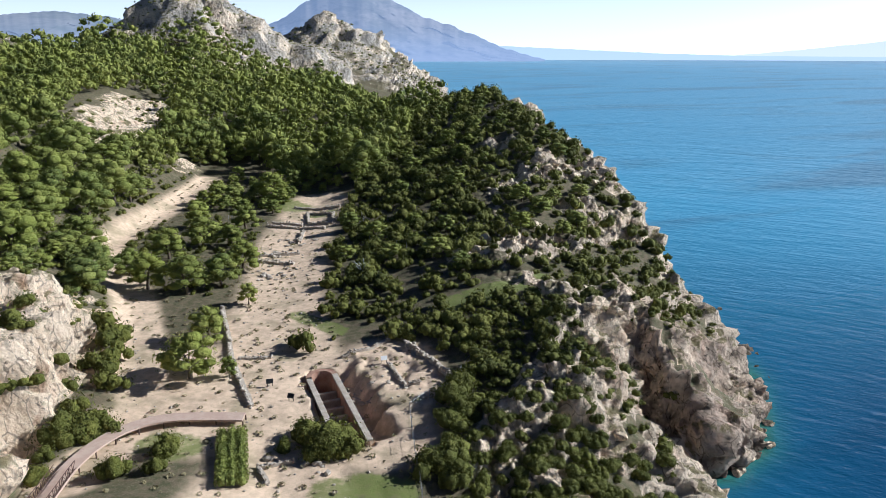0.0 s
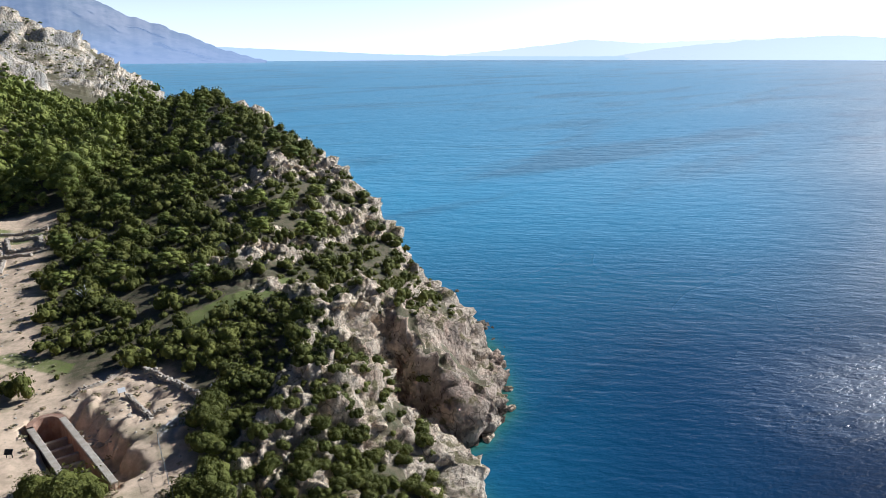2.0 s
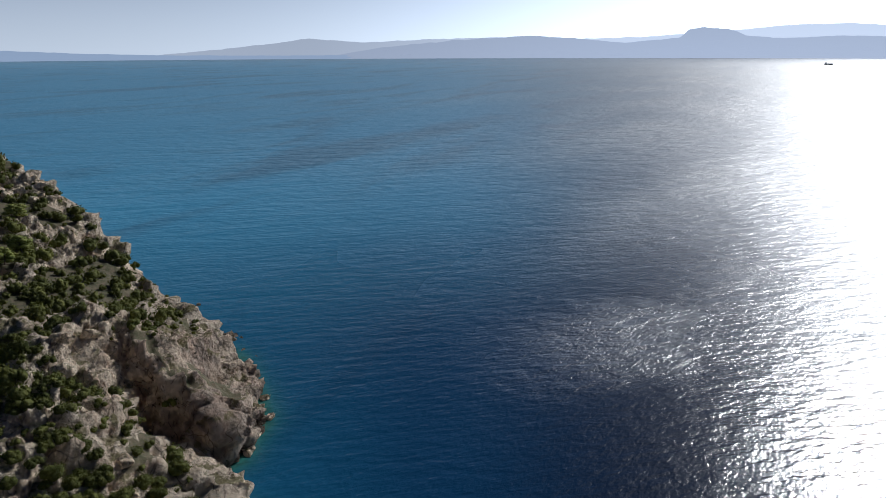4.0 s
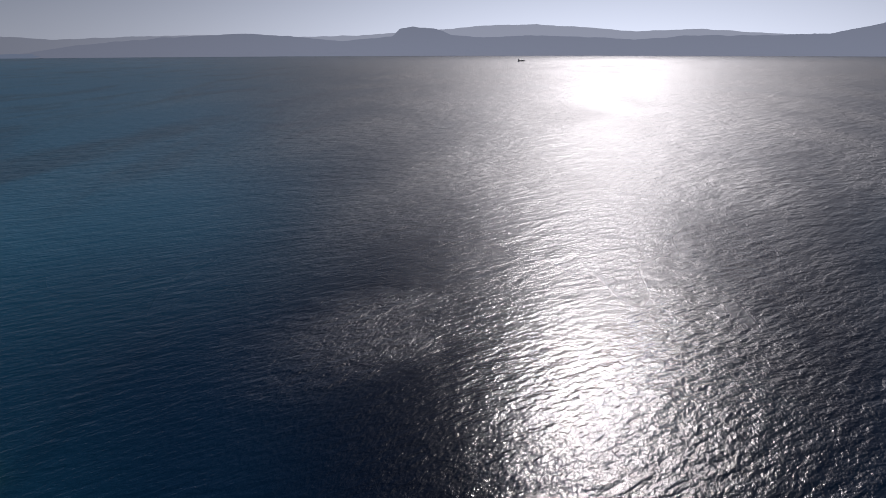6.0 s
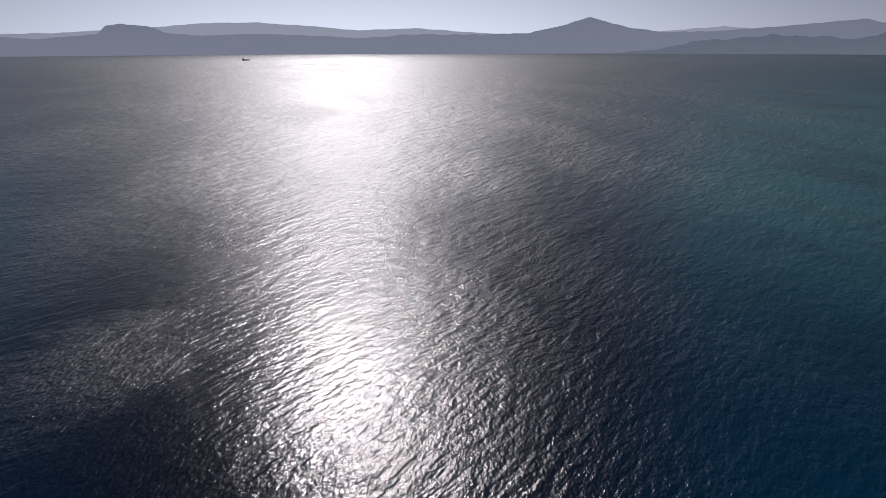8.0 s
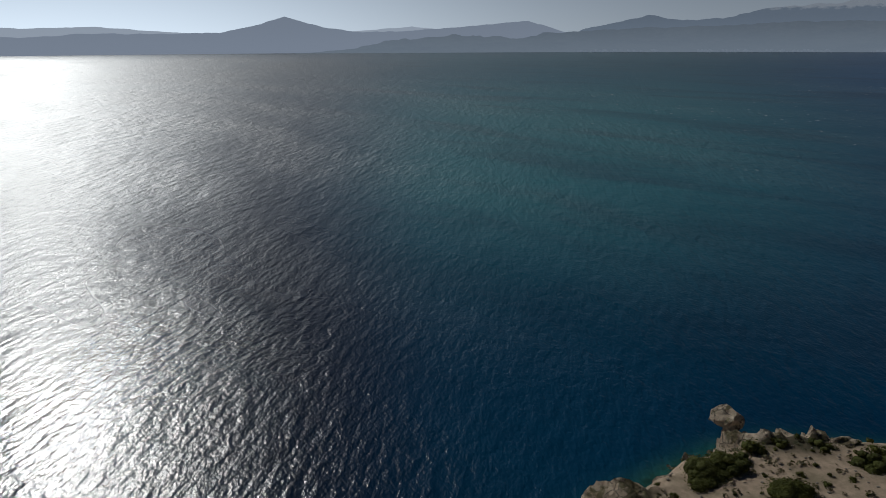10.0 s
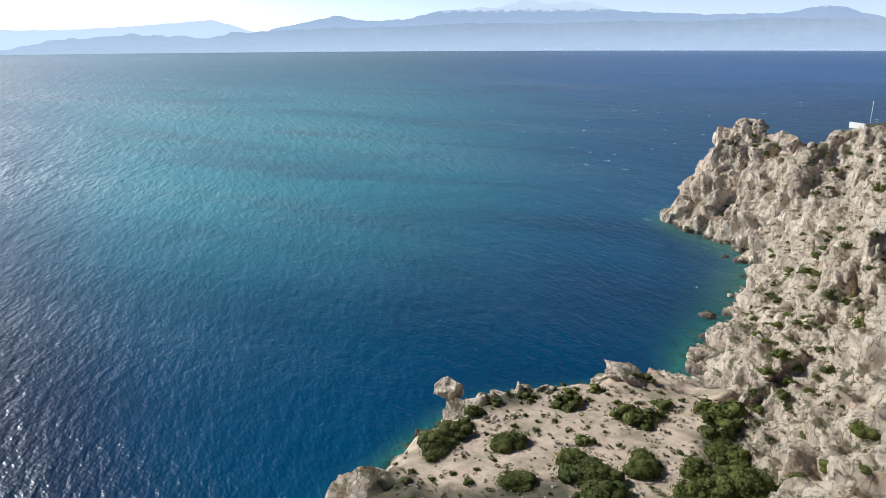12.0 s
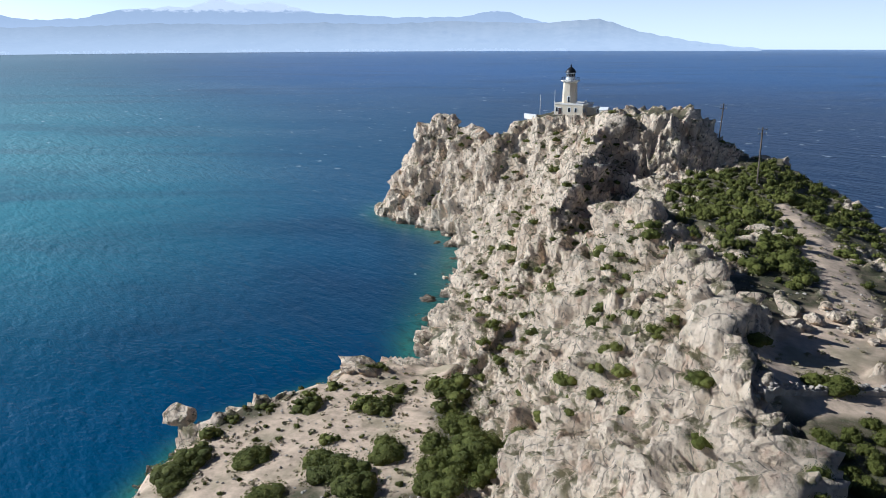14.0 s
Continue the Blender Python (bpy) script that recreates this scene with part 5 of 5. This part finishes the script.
# -- rocks: the stack off the terrace, knobs of the cape, skerries, fallen blocks --
stack = boulder(78.0, -74.2, 2.6, 2.2, 2.0, "top-heavy pale rock undercut by the waves", "leaning_rock", 5.2, 0.5, "", 0.1)
boulder(77.3, -74.2, 1.1, 1.1, 3.2, "dark narrow foot of the leaning rock in the water", "rock_pillar", 1.9, 0.5, "", 0.1)
for x, y, sx, sy, sz, z in [(111, -240, 5.0, 5, 6.0, 28), (105, -240, 4.5, 4, 4, 32.5), (100, -238, 3.5, 3, 3, 33), (121, -226, 6, 4.5, 4.5, 2.5), (115, -222, 5, 4, 5, 5), (119, -232, 5, 5, 6, 9), (114, -237, 5, 5, 6, 19), (92, -234, 3.5, 4, 3, 30.5),
                            (84, -224, 4, 3, 3, 31), (126, -229, 2.5, 2, 2.5, 0.8), (70.5, -74.5, 1.5, 1.3, 1.2, 6.0), (58.5, -98, 4.2, 3.2, 1.7, 6.6), (61, -95, 2.6, 1.8, 0.9, 6.2), (66, -84, 2.4, 1.8, 0.8, 6.0)]:
    boulder(x, y, sx, sy, sz, "rounded pale limestone outcrop on the cape", "outcrop", z, 0.5, "outcrops of the cape")
for x, y, s, lab in [(77, -190, 2.6, "smooth white boulder lying in the shallows"), (60.5, -125.5, 2.2, "dark flat skerry awash at the cliff foot"), (102, -212, 1.2, "small pale rock awash in the cove"), (58, -122, 1.4, "dark flat skerry awash at the cliff foot")]:
    boulder(x, y, s, s * 0.75, s * 0.5, lab, "skerry", 0.1, 0.42, "skerries")
for k in range(26):
    t = along(SHORE[2:6], 0.9)[int(rng.integers(0, 36))] if k < 16 else along(SHORE[40:47], 1.5)[int(rng.integers(0, 50))]
    s = rng.uniform(0.4, 1.4)
    boulder(t[0] + rng.uniform(-1, 2.2), t[1] - rng.uniform(-0.5, 2.0), s, s * 0.8, s * 0.6, "brown wet boulder at the waterline", "shore_rock", 0.05, 0.4, "rocks along the shore")
for x, y, s in [(-6.2, -91.0, 2.0), (-9.3, -89.6, 1.7), (-11.9, -91.9, 1.6), (-6.8, -86.5, 1.6), (-16.6, -94.0, 1.3), (-3.6, -88, 1.5), (-10.8, -94.5, 1.2), (-14.0, -91.0, 1.4), (-17.5, -90, 1.9), (-8.3, -87.2, 1.0), (-13, -88.5, 0.9), (-15.3, -87.3, 0.9), (-5.5, -94.5, 1.3)]:
    boulder(x, y, s * 0.85, s * 0.7, s * 0.6, "big grey-white fallen block beside the path", "boulder")
for k, (x, y, g) in enumerate(scatter([(-2, 70), (12, 84), (20, 104), (30, 114), (34, 92), (28, 68)], 4.0, lambda x, y: x > 8)[:16] + scatter([(2, 140), (20, 142), (22, 150), (4, 148)], 2.6, lambda x, y: True)[:22] + scatter([(24, 195), (48, 195), (46, 215), (28, 212)], 3.5, lambda x, y: True)[:20]):
    s = rng.uniform(0.7, 2.0)
    boulder(x, y, s, s * rng.uniform(0.6, 1.0), s * rng.uniform(0.5, 0.9), "pale grey limestone boulder among dark shrubs", "boulder")
for k, (x, y) in enumerate([(7.5, -106.5), (6.0, -105.5), (4.6, -104.5), (3.6, -103.0), (6.8, -104.0)]):
    ob = part("rock_slab", slab((rng.uniform(2.2, 3.6), rng.uniform(0.9, 1.4), 0.45), (0, 0, 0), 0, 0.12), ROCK, None)
    ob.matrix_world = pose(x, y, ground_z(x, y) + 0.1, rng.uniform(-4, 4), rng.uniform(-4, 4), 155 + 12 * k)
    tagged(ob, "flat bedded limestone slab on the ridge", "rock", "bedded slabs")


# -- rubble masonry --
def stone_wall(name, label, line, wide, high, size, category="wall", singles=False, group="ruined walls"):
    """A course-by-course heap of rough blocks along a plan line."""
    x0, y0 = line[0]
    e = thing(name, pose(x0, y0, ground_z(x0, y0)), label, category, group)
    chunks, core, skin = [], [], []
    run = along(line, 0.7)
    way = np.gradient(run, axis=0)
    way /= np.linalg.norm(way, axis=1, keepdims=True) + 1e-9
    for n, (p, w) in enumerate(zip(run, way)):
        half, top = wide / 2 + 0.16, high * rng.uniform(0.5, 0.72)
        for side, h in ((-1, -0.4), (-1, top), (1, top * rng.uniform(0.85, 1.0)), (1, -0.4)):
            out = side * half * rng.uniform(0.85, 1.1)
            core.append((p[0] - w[1] * out - x0, p[1] + w[0] * out - y0, ground_z(p[0], p[1]) - ground_z(x0, y0) + h))
        if n:
            skin += [(4 * n - 4 + a, 4 * n - 3 + a, 4 * n + 1 + a, 4 * n + a) for a in range(3)]
    skin += [(0, 1, 2, 3), tuple(len(core) - 1 - a for a in range(4))]
    part("wall_core", (core, skin), MORTAR, e)
    for p in along(line, size * 0.8):
        for lane in np.arange(-wide / 2, wide / 2 + 0.01, max(size * 0.8, 0.3)):
            top = high * rng.uniform(0.55, 1.1)
            h = 0.0
            while h < top:
                s = size * rng.uniform(0.4, 0.68)
                x, y = p[0] + rng.normal() * 0.12 + lane * 0.7, p[1] + rng.normal() * 0.12 + lane * 0.7
                m = Matrix.LocRotScale((x - x0, y - y0, ground_z(x, y) - ground_z(x0, y0) + h + s * 0.25), Euler((rng.uniform(-0.2, 0.2), rng.uniform(-0.2, 0.2), rng.uniform(0, 6.28))), (s, s * 0.8, s * 0.62))
                me = BLOCKS[int(rng.integers(6))]
                if singles:
                    ob = new("stone", me)
                    ob.parent, ob.matrix_local = e, m
                else:
                    v = np.array([m @ w.co for w in me.vertices])
                    chunks.append((v, np.array([list(f.vertices) for f in me.polygons])))
                h += s * 0.9
    if chunks:
        part("masonry", merge(chunks), MORTAR, e)
    return e


stone_wall("stone_wall", "long ruined limestone wall of pale blocks across the court", [(-41.6, 124.7), (-36.3, 110.8), (-33.6, 103.0), (-29.8, 95.0), (-26.8, 88.8)], 0.45, 0.75, 0.8, singles=True)
stone_wall("stone_wall", "low foundation wall of single stones in the dust", [(-32.3, 103.3), (-27.5, 103.9)], 0.2, 0.5, 0.55)
stone_wall("stone_wall", "retaining wall of rough stones under the scrub", [(-5.9, 106.4), (-2.2, 100.2), (0.9, 94.6)], 0.5, 1.0, 0.7)
stone_wall("stone_wall", "low dug-out wall on the spoil heap", [(-8.2, 99.2), (-6.6, 95.4), (-5.3, 92.3), (-3.4, 92.8)], 0.3, 0.7, 0.6)
stone_wall("stone_wall", "broken wall ends above the cistern", [(-16.0, 103.4), (-12.3, 105.2), (-8.9, 108.6)], 0.3, 0.7, 0.6)
stone_wall("stone_wall", "whitish low wall around a planted bed", [(-20.5, 71.7), (-22.3, 74.6), (-18.3, 76.4)], 0.2, 0.7, 0.5)
for line in [[(-46.9, 183.7), (-39, 182.4), (-31.2, 180.9)], [(-46.0, 186.5), (-38, 185.5)], [(-42.6, 157.3), (-34.0, 160.2)], [(-41.6, 153.3), (-33.6, 151.8)], [(-38.9, 198.1), (-31.1, 195.5), (-29.5, 185.0), (-36.6, 186.4), (-38.9, 198.1)], [(-43.5, 204), (-30.1, 202)], [(-36.6, 179.2), (-35.8, 169.4)], [(-30, 188), (-24, 186)]]:
    stone_wall("foundation", "weathered foundation course of grey blocks in the dust", line, 0.6, 0.9, 0.85, "ruin", group="foundations")
stone_wall("dry_stone_wall", "loose dry-stone wall along the clifftop path", [(-3.4, -66), (-6.2, -69.5), (-10.5, -73), (-16, -75.5), (-22, -77)], 0.6, 0.8, 0.6)
for n, x, y in [(34, -36.5, 145.0), (22, -40.5, 156.0), (20, -36.0, 170.0), (16, -11.0, 92.0), (18, -24.0, 186.0), (14, -14.0, 77.0)]:
    chunks = []
    for k in range(n):
        px, py, s = x + rng.normal() * 3.0, y + rng.normal() * 2.4, rng.uniform(0.25, 0.85)
        m = Matrix.LocRotScale((px, py, ground_z(px, py) + s * 0.2), Euler(rng.uniform(-0.4, 0.4, 3)), (s * 1.2, s * 0.8, s * 0.55))
        me = BLOCKS[int(rng.integers(6))]
        chunks.append((np.array([m @ w.co for w in me.vertices]), np.array([list(f.vertices) for f in me.polygons])))
    tagged(part("rubble", merge(chunks), MORTAR, None), "tumbled building blocks scattered over bare earth", "rubble", kind="stuff")


# -- the double-ended cistern: plastered pit, apse, cross walls, coping --
def cistern():
    turn = math.degrees(math.atan2(cis_way[1], cis_way[0]))
    zt = 14.05
    e = thing("cistern", pose(CIS_A[0], CIS_A[1], 10.1, 0, 0, turn), "deep ancient cistern with an apse and slab cross walls", "cistern")
    part("side_wall", slab((19.5, 0.7, zt - 10.0), (9.4, CIS_W, (zt - 10) / 2), 0, 0.05), BRICKY, e)
    part("side_wall", slab((19.5, 0.7, zt - 10.3), (9.4, -CIS_W, (zt - 10.3) / 2), 0, 0.05), BRICKY, e)
    part("coping", slab((20.5, 0.85, 0.3), (9.6, CIS_W + 0.1, zt - 9.9), 0, 0.05), MORTAR, e, "pale stone coping")
    part("coping", slab((20.5, 0.85, 0.3), (9.6, -CIS_W - 0.1, zt - 10.1), 0, 0.05), MORTAR, e, "pale stone coping")
    bm = bmesh.new()
    rows = []
    for k in range(13):
        a = math.pi / 2 + math.pi * k / 12
        c, s = math.cos(a), math.sin(a)
        rows.append([bm.verts.new((r * c - 0.3, r * s, h)) for r, h in ((CIS_W - 0.3, 0), (CIS_W - 0.3, zt - 9.7), (CIS_W + 0.5, zt - 9.7), (CIS_W + 0.5, 0))])
    for a, b in zip(rows, rows[1:]):
        for k in range(3):
            bm.faces.new((a[k], b[k], b[k + 1], a[k + 1]))
    part("apse", bm, BRICKY, e, "curved end wall in red hydraulic plaster")
    part("floor", slab((20, 2 * CIS_W, 0.3), (9.5, 0, 0.1), 0, 0.0), MORTAR, e)
    for k in range(6):
        part("cross_wall", slab((0.55, 2 * CIS_W - 0.6, 2.9 - 0.1 * k), (2.6 + 2.4 * k, 0, 1.4), rng.uniform(-2, 2), 0.08), MORTAR, e, "pale slab cross wall")


cistern()


# -- raised walkway with its truss railing --
def walkway():
    line = [(-42.2, 58.0), (-43.0, 66.4), (-43.6, 71.5), (-43.2, 76.0), (-41.8, 80.0), (-39.5, 82.8), (-36.4, 84.2), (-32, 84.6), (-26.7, 84.7)]
    c = along(line, 0.8)
    for _ in range(4):
        c[1:-1] = (c[:-2] + 2 * c[1:-1] + c[2:]) / 4
    z = np.linspace(15.7, 14.75, len(c))
    way = np.gradient(c, axis=0)
    way /= np.linalg.norm(way, axis=1, keepdims=True)
    side = np.stack([way[:, 1], -way[:, 0]], 1)
    e = thing("walkway", pose(0, 0, 0), "pink concrete visitor walkway with a brown truss railing", "walkway")
    pts, faces = [], []
    for k in range(len(c)):
        for s, h in ((-1.05, 0), (1.05, 0), (1.05, -0.22), (-1.05, -0.22)):
            pts.append((*(c[k] + side[k] * s), z[k] + h))
        if k:
            a, b = 4 * (k - 1), 4 * k
            faces += [(a + i, a + (i + 1) % 4, b + (i + 1) % 4, b + i) for i in range(4)]
    faces += [(0, 3, 2, 1), tuple(len(pts) - 4 + i for i in range(4))]
    part("deck", (pts, faces), DECK, e, "pinkish concrete deck")
    for k in range(1, len(c), 4):
        for s in (-0.8, 0.8):
            p = c[k] + side[k] * s
            part("pier", bar((*p, ground_z(*p) - 0.3), (*p, z[k] - 0.2), 0.1), RUST, e)
    for s, last in ((1.0, 16), (-1.0, 15)):
        rail = part("railing", bar((*(c[0] + side[0] * s), z[0] + 1.1), (*(c[1] + side[1] * s), z[1] + 1.1), 0.05), RUST, e, "brown steel truss railing")
        for k in range(0, last):
            p, q = c[k] + side[k] * s, c[k + 1] + side[k + 1] * s
            part("post", bar((*p, z[k] - 0.05), (*p, z[k] + 1.12), 0.045, 5), RUST, rail)
            part("top_rail", bar((*p, z[k] + 1.1), (*q, z[k + 1] + 1.1), 0.05, 5), RUST, rail)
            part("bottom_rail", bar((*p, z[k] + 0.12), (*q, z[k + 1] + 0.12), 0.045, 5), RUST, rail)
            a, b = ((p, z[k] + 0.12), (q, z[k + 1] + 1.1)) if k % 2 else ((p, z[k] + 1.1), (q, z[k + 1] + 0.12))
            part("brace", bar((*a[0], a[1]), (*b[0], b[1]), 0.035, 5), RUST, rail)


walkway()


def fence(line, gap, high, label):
    e = thing("wire_fence", pose(0, 0, 0), label, "fence", "fences")
    c = along(line, gap)
    for k, p in enumerate(c):
        part("post", bar((*p, ground_z(*p) - 0.3), (*p, ground_z(*p) + high), 0.045, 6), STEEL, e)
        if k:
            o = c[k - 1]
            for h in (0.15, 0.55, 0.97):
                part("wire", bar((*o, ground_z(*o) + high * h), (*p, ground_z(*p) + high * h), 0.012, 4), STEEL, e)


fence([(-2.4, 69.5), (-3.6, 78.1), (-4.5, 85.6), (-1.9, 88.8), (1.3, 91.5), (4.1, 97.3)], 2.2, 1.6, "grey wire fence on steel posts beside the dig")
fence([(-22.0, 186.0), (-19.5, 175), (-17.7, 164.8), (-13.1, 160), (-8.2, 153.1)], 3.2, 2.0, "grey wire fence on steel posts through the scrub")
fence([(-58.7, 208.6), (-58.4, 197), (-58.3, 186.4)], 3.2, 2.0, "grey wire fence on steel posts by the road")
for x, y, mat, turn in [(-25.6, 94.7, DARK, 15), (-21.7, 90.9, DARK, -20), (-9.1, 99.7, WHITE, 10)]:
    e = thing("notice_board", pose(x, y, ground_z(x, y) - 0.1, 0, 0, turn), "low tilted notice board on the bare court" if mat is DARK else "white notice board on the spoil heap", "sign", "notice boards")
    for dx in (-0.35, 0.35):
        part("leg", slab((0.08, 0.08, 1.0), (dx, 0, 0.5), 0, 0.0), DARK, e)
    ob = part("panel", slab((1.0, 0.06, 0.7), (0, 0, 0), 0, 0.01), mat, e)
    ob.matrix_local = pose(0, -0.05, 0.95, -40)

# clipped green hedge by the walkway
chunks = []
for k in range(26):
    s = k / 25
    c = np.array((-27.3 + 3.1 * s, 81.2 - 11 * s, 0.0))
    for d in (-1.1, 0.0, 1.1):
        chunks.append(lump(c + (d, 0.3 * d, ground_z(c[0] + d, c[1]) + 0.7), (0.75, 0.75, 0.8), 46, 0.16, rng, True))
hedge = part("hedge", merge(chunks), PINE, None)
tagged(hedge, "bright green leafy hedge strip beside the walkway", "hedge")

# bare grey tree among the scrub
e = thing("bare_tree", pose(-16.5, 138, ground_z(-16.5, 138) - 0.1), "leafless grey tree standing in dark scrub", "tree")
part("trunk", tube([(0, 0, 0), (0.1, 0, 1.2), (0.1, 0.1, 2.2)], (0.22, 0.18, 0.12)), STEEL, e)
for k in range(12):
    a, h = 2.4 * k, 1.2 + 0.1 * k
    part("branch", tube([(0.1, 0.05, h), (0.8 * math.cos(a), 0.8 * math.sin(a), h + 0.8), (1.7 * math.cos(a + 0.3), 1.7 * math.sin(a + 0.3), h + 1.7)], (0.09, 0.06, 0.02), 5), STEEL, e)

# -- out at sea and on the far shore --
ship = thing("cargo_ship", pose(2760, 953, 0, 0, 0, -20) @ Matrix.Scale(0.62, 4), "distant dark cargo ship under way on the gulf", "ship")
bm = bmesh.new()
vs = [bm.verts.new((x * 1.0, y, z)) for z, w in ((0, 3.5), (6, 5)) for x, y in ((-32, -w), (26, -w), (34, 0), (26, w), (-32, w))]
for k in range(5):
    bm.faces.new((vs[k], vs[(k + 1) % 5], vs[5 + (k + 1) % 5], vs[5 + k]))
bm.faces.new(vs[5:]), bm.faces.new(vs[:5][::-1])
part("hull", bm, DARK, ship)
part("bridge", slab((7, 8, 9), (-26, 0, 9), 0, 0.3), STEEL, ship)
part("hatch", slab((40, 7, 1.6), (2, 0, 6.6), 0, 0.2), RUST, ship)
buoy = part("buoy", boulder_shape(3, 2, 0.02), WHITE, None)
buoy.matrix_world = Matrix.LocRotScale((81, -166, 0.1), None, (0.32, 0.32, 0.3))
tagged(buoy, "small white mooring buoy floating in the cove", "buoy")
chunks = []
for k in range(420):
    a, d = radians(rng.uniform(118, 166)), rng.uniform(4330, 4400)
    if noise.noise((math.degrees(a) * 0.35, 2.0, 0.0)) < -0.12:
        continue
    w, dd, h = rng.uniform(5, 15), rng.uniform(5, 9), rng.uniform(5, 12)
    v = np.array([(x * w, y * dd, z * h) for z in (0, 1) for x, y in ((-0.5, -0.5), (0.5, -0.5), (0.5, 0.5), (-0.5, 0.5))]) + (d * math.sin(a), d * math.cos(a), max(0, (d - 4345) * 0.12))
    chunks.append((v, np.array([(0, 1, 5, 4), (1, 2, 6, 5), (2, 3, 7, 6), (3, 0, 4, 7), (4, 5, 6, 7)])))
# the house walls glow with the same painted haze as the ranges
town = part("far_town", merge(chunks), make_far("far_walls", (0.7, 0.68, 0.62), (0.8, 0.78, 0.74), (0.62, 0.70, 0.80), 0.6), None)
tagged(town, "white houses strung along the far shore", "town", kind="stuff")

# -- loose stones and dry tufts strewn over bare ground --
def strewn(name, label, category, spots, shapes, mat, lo, hi, flat):
    chunks = []
    for x, y in spots:
        v, f = shapes[int(rng.integers(len(shapes)))]
        s, a = rng.uniform(lo, hi), rng.uniform(0, 6.28)
        q = np.stack([(v[:, 0] * math.cos(a) - v[:, 1] * math.sin(a)) * s, (v[:, 0] * math.sin(a) + v[:, 1] * math.cos(a)) * s, v[:, 2] * s * flat], 1)
        chunks.append((q + (x, y, ground_z(x, y) + 0.1 * s), f))
    tagged(part(name, merge(chunks), mat, None), label, category, kind="stuff")


def spots_in(poly, n, bare=0.0):
    xs, ys = [p[0] for p in poly], [p[1] for p in poly]
    px, py = rng.uniform(min(xs), max(xs), n * 3), rng.uniform(min(ys), max(ys), n * 3)
    ok = inside(px, py, poly)
    return [(x, y) for x, y in zip(px[ok][:n], py[ok][:n]) if look_up(FZ, x, y) > 1.0 and look_up(sand, x, y) >= bare]


YARD = [(-48, 66), (-60, 128), (-84, 190), (-84, 238), (-74, 236), (-62, 180), (-44, 122), (-46, 205), (-28, 212), (-28, 150), (-24, 120), (0, 104), (3, 90), (-4, 68)]
TERRACE = [(50, -42), (74, -54), (75, -76), (62, -98), (50, -104), (34, -88), (24, -66), (40, -48)]
RIDGE = [(0, -70), (-24, -70), (-36, -160), (-24, -200), (8, -200), (12, -112)]
FACE = [(22, -75), (2, -66), (4, -95), (12, -112), (18, -130), (30, -150), (30, -200), (60, -215), (100, -236), (110, -225), (72, -190), (62, -150), (52, -128), (36, -95)]
pebble = [(np.array([v.co for v in me.vertices]), np.array([list(f.vertices) for f in me.polygons])) for me in BLOCKS]
strewn("loose_stones", "small pale stones strewn over the dusty ground", "stones", spots_in(YARD, 700, 0.3) + spots_in(TERRACE, 420) + spots_in(RIDGE, 500), pebble, MORTAR, 0.08, 0.34, 0.7)
tuft = [lump(np.array((0, 0, 0.2)), (0.5, 0.5, 0.45), 14, 0.34, np.random.default_rng(k), False) for k in range(4)]
STRAW = make_leaf("dry_grass", (0.30, 0.26, 0.14), (0.22, 0.21, 0.09), (0.42, 0.37, 0.23))
strewn("dry_tufts", "low dry grass tufts on stony ground", "grass", spots_in(YARD, 900) + spots_in(TERRACE, 420) + spots_in(RIDGE, 800) + spots_in(FACE, 1300), tuft, STRAW, 0.2, 0.85, 0.6)
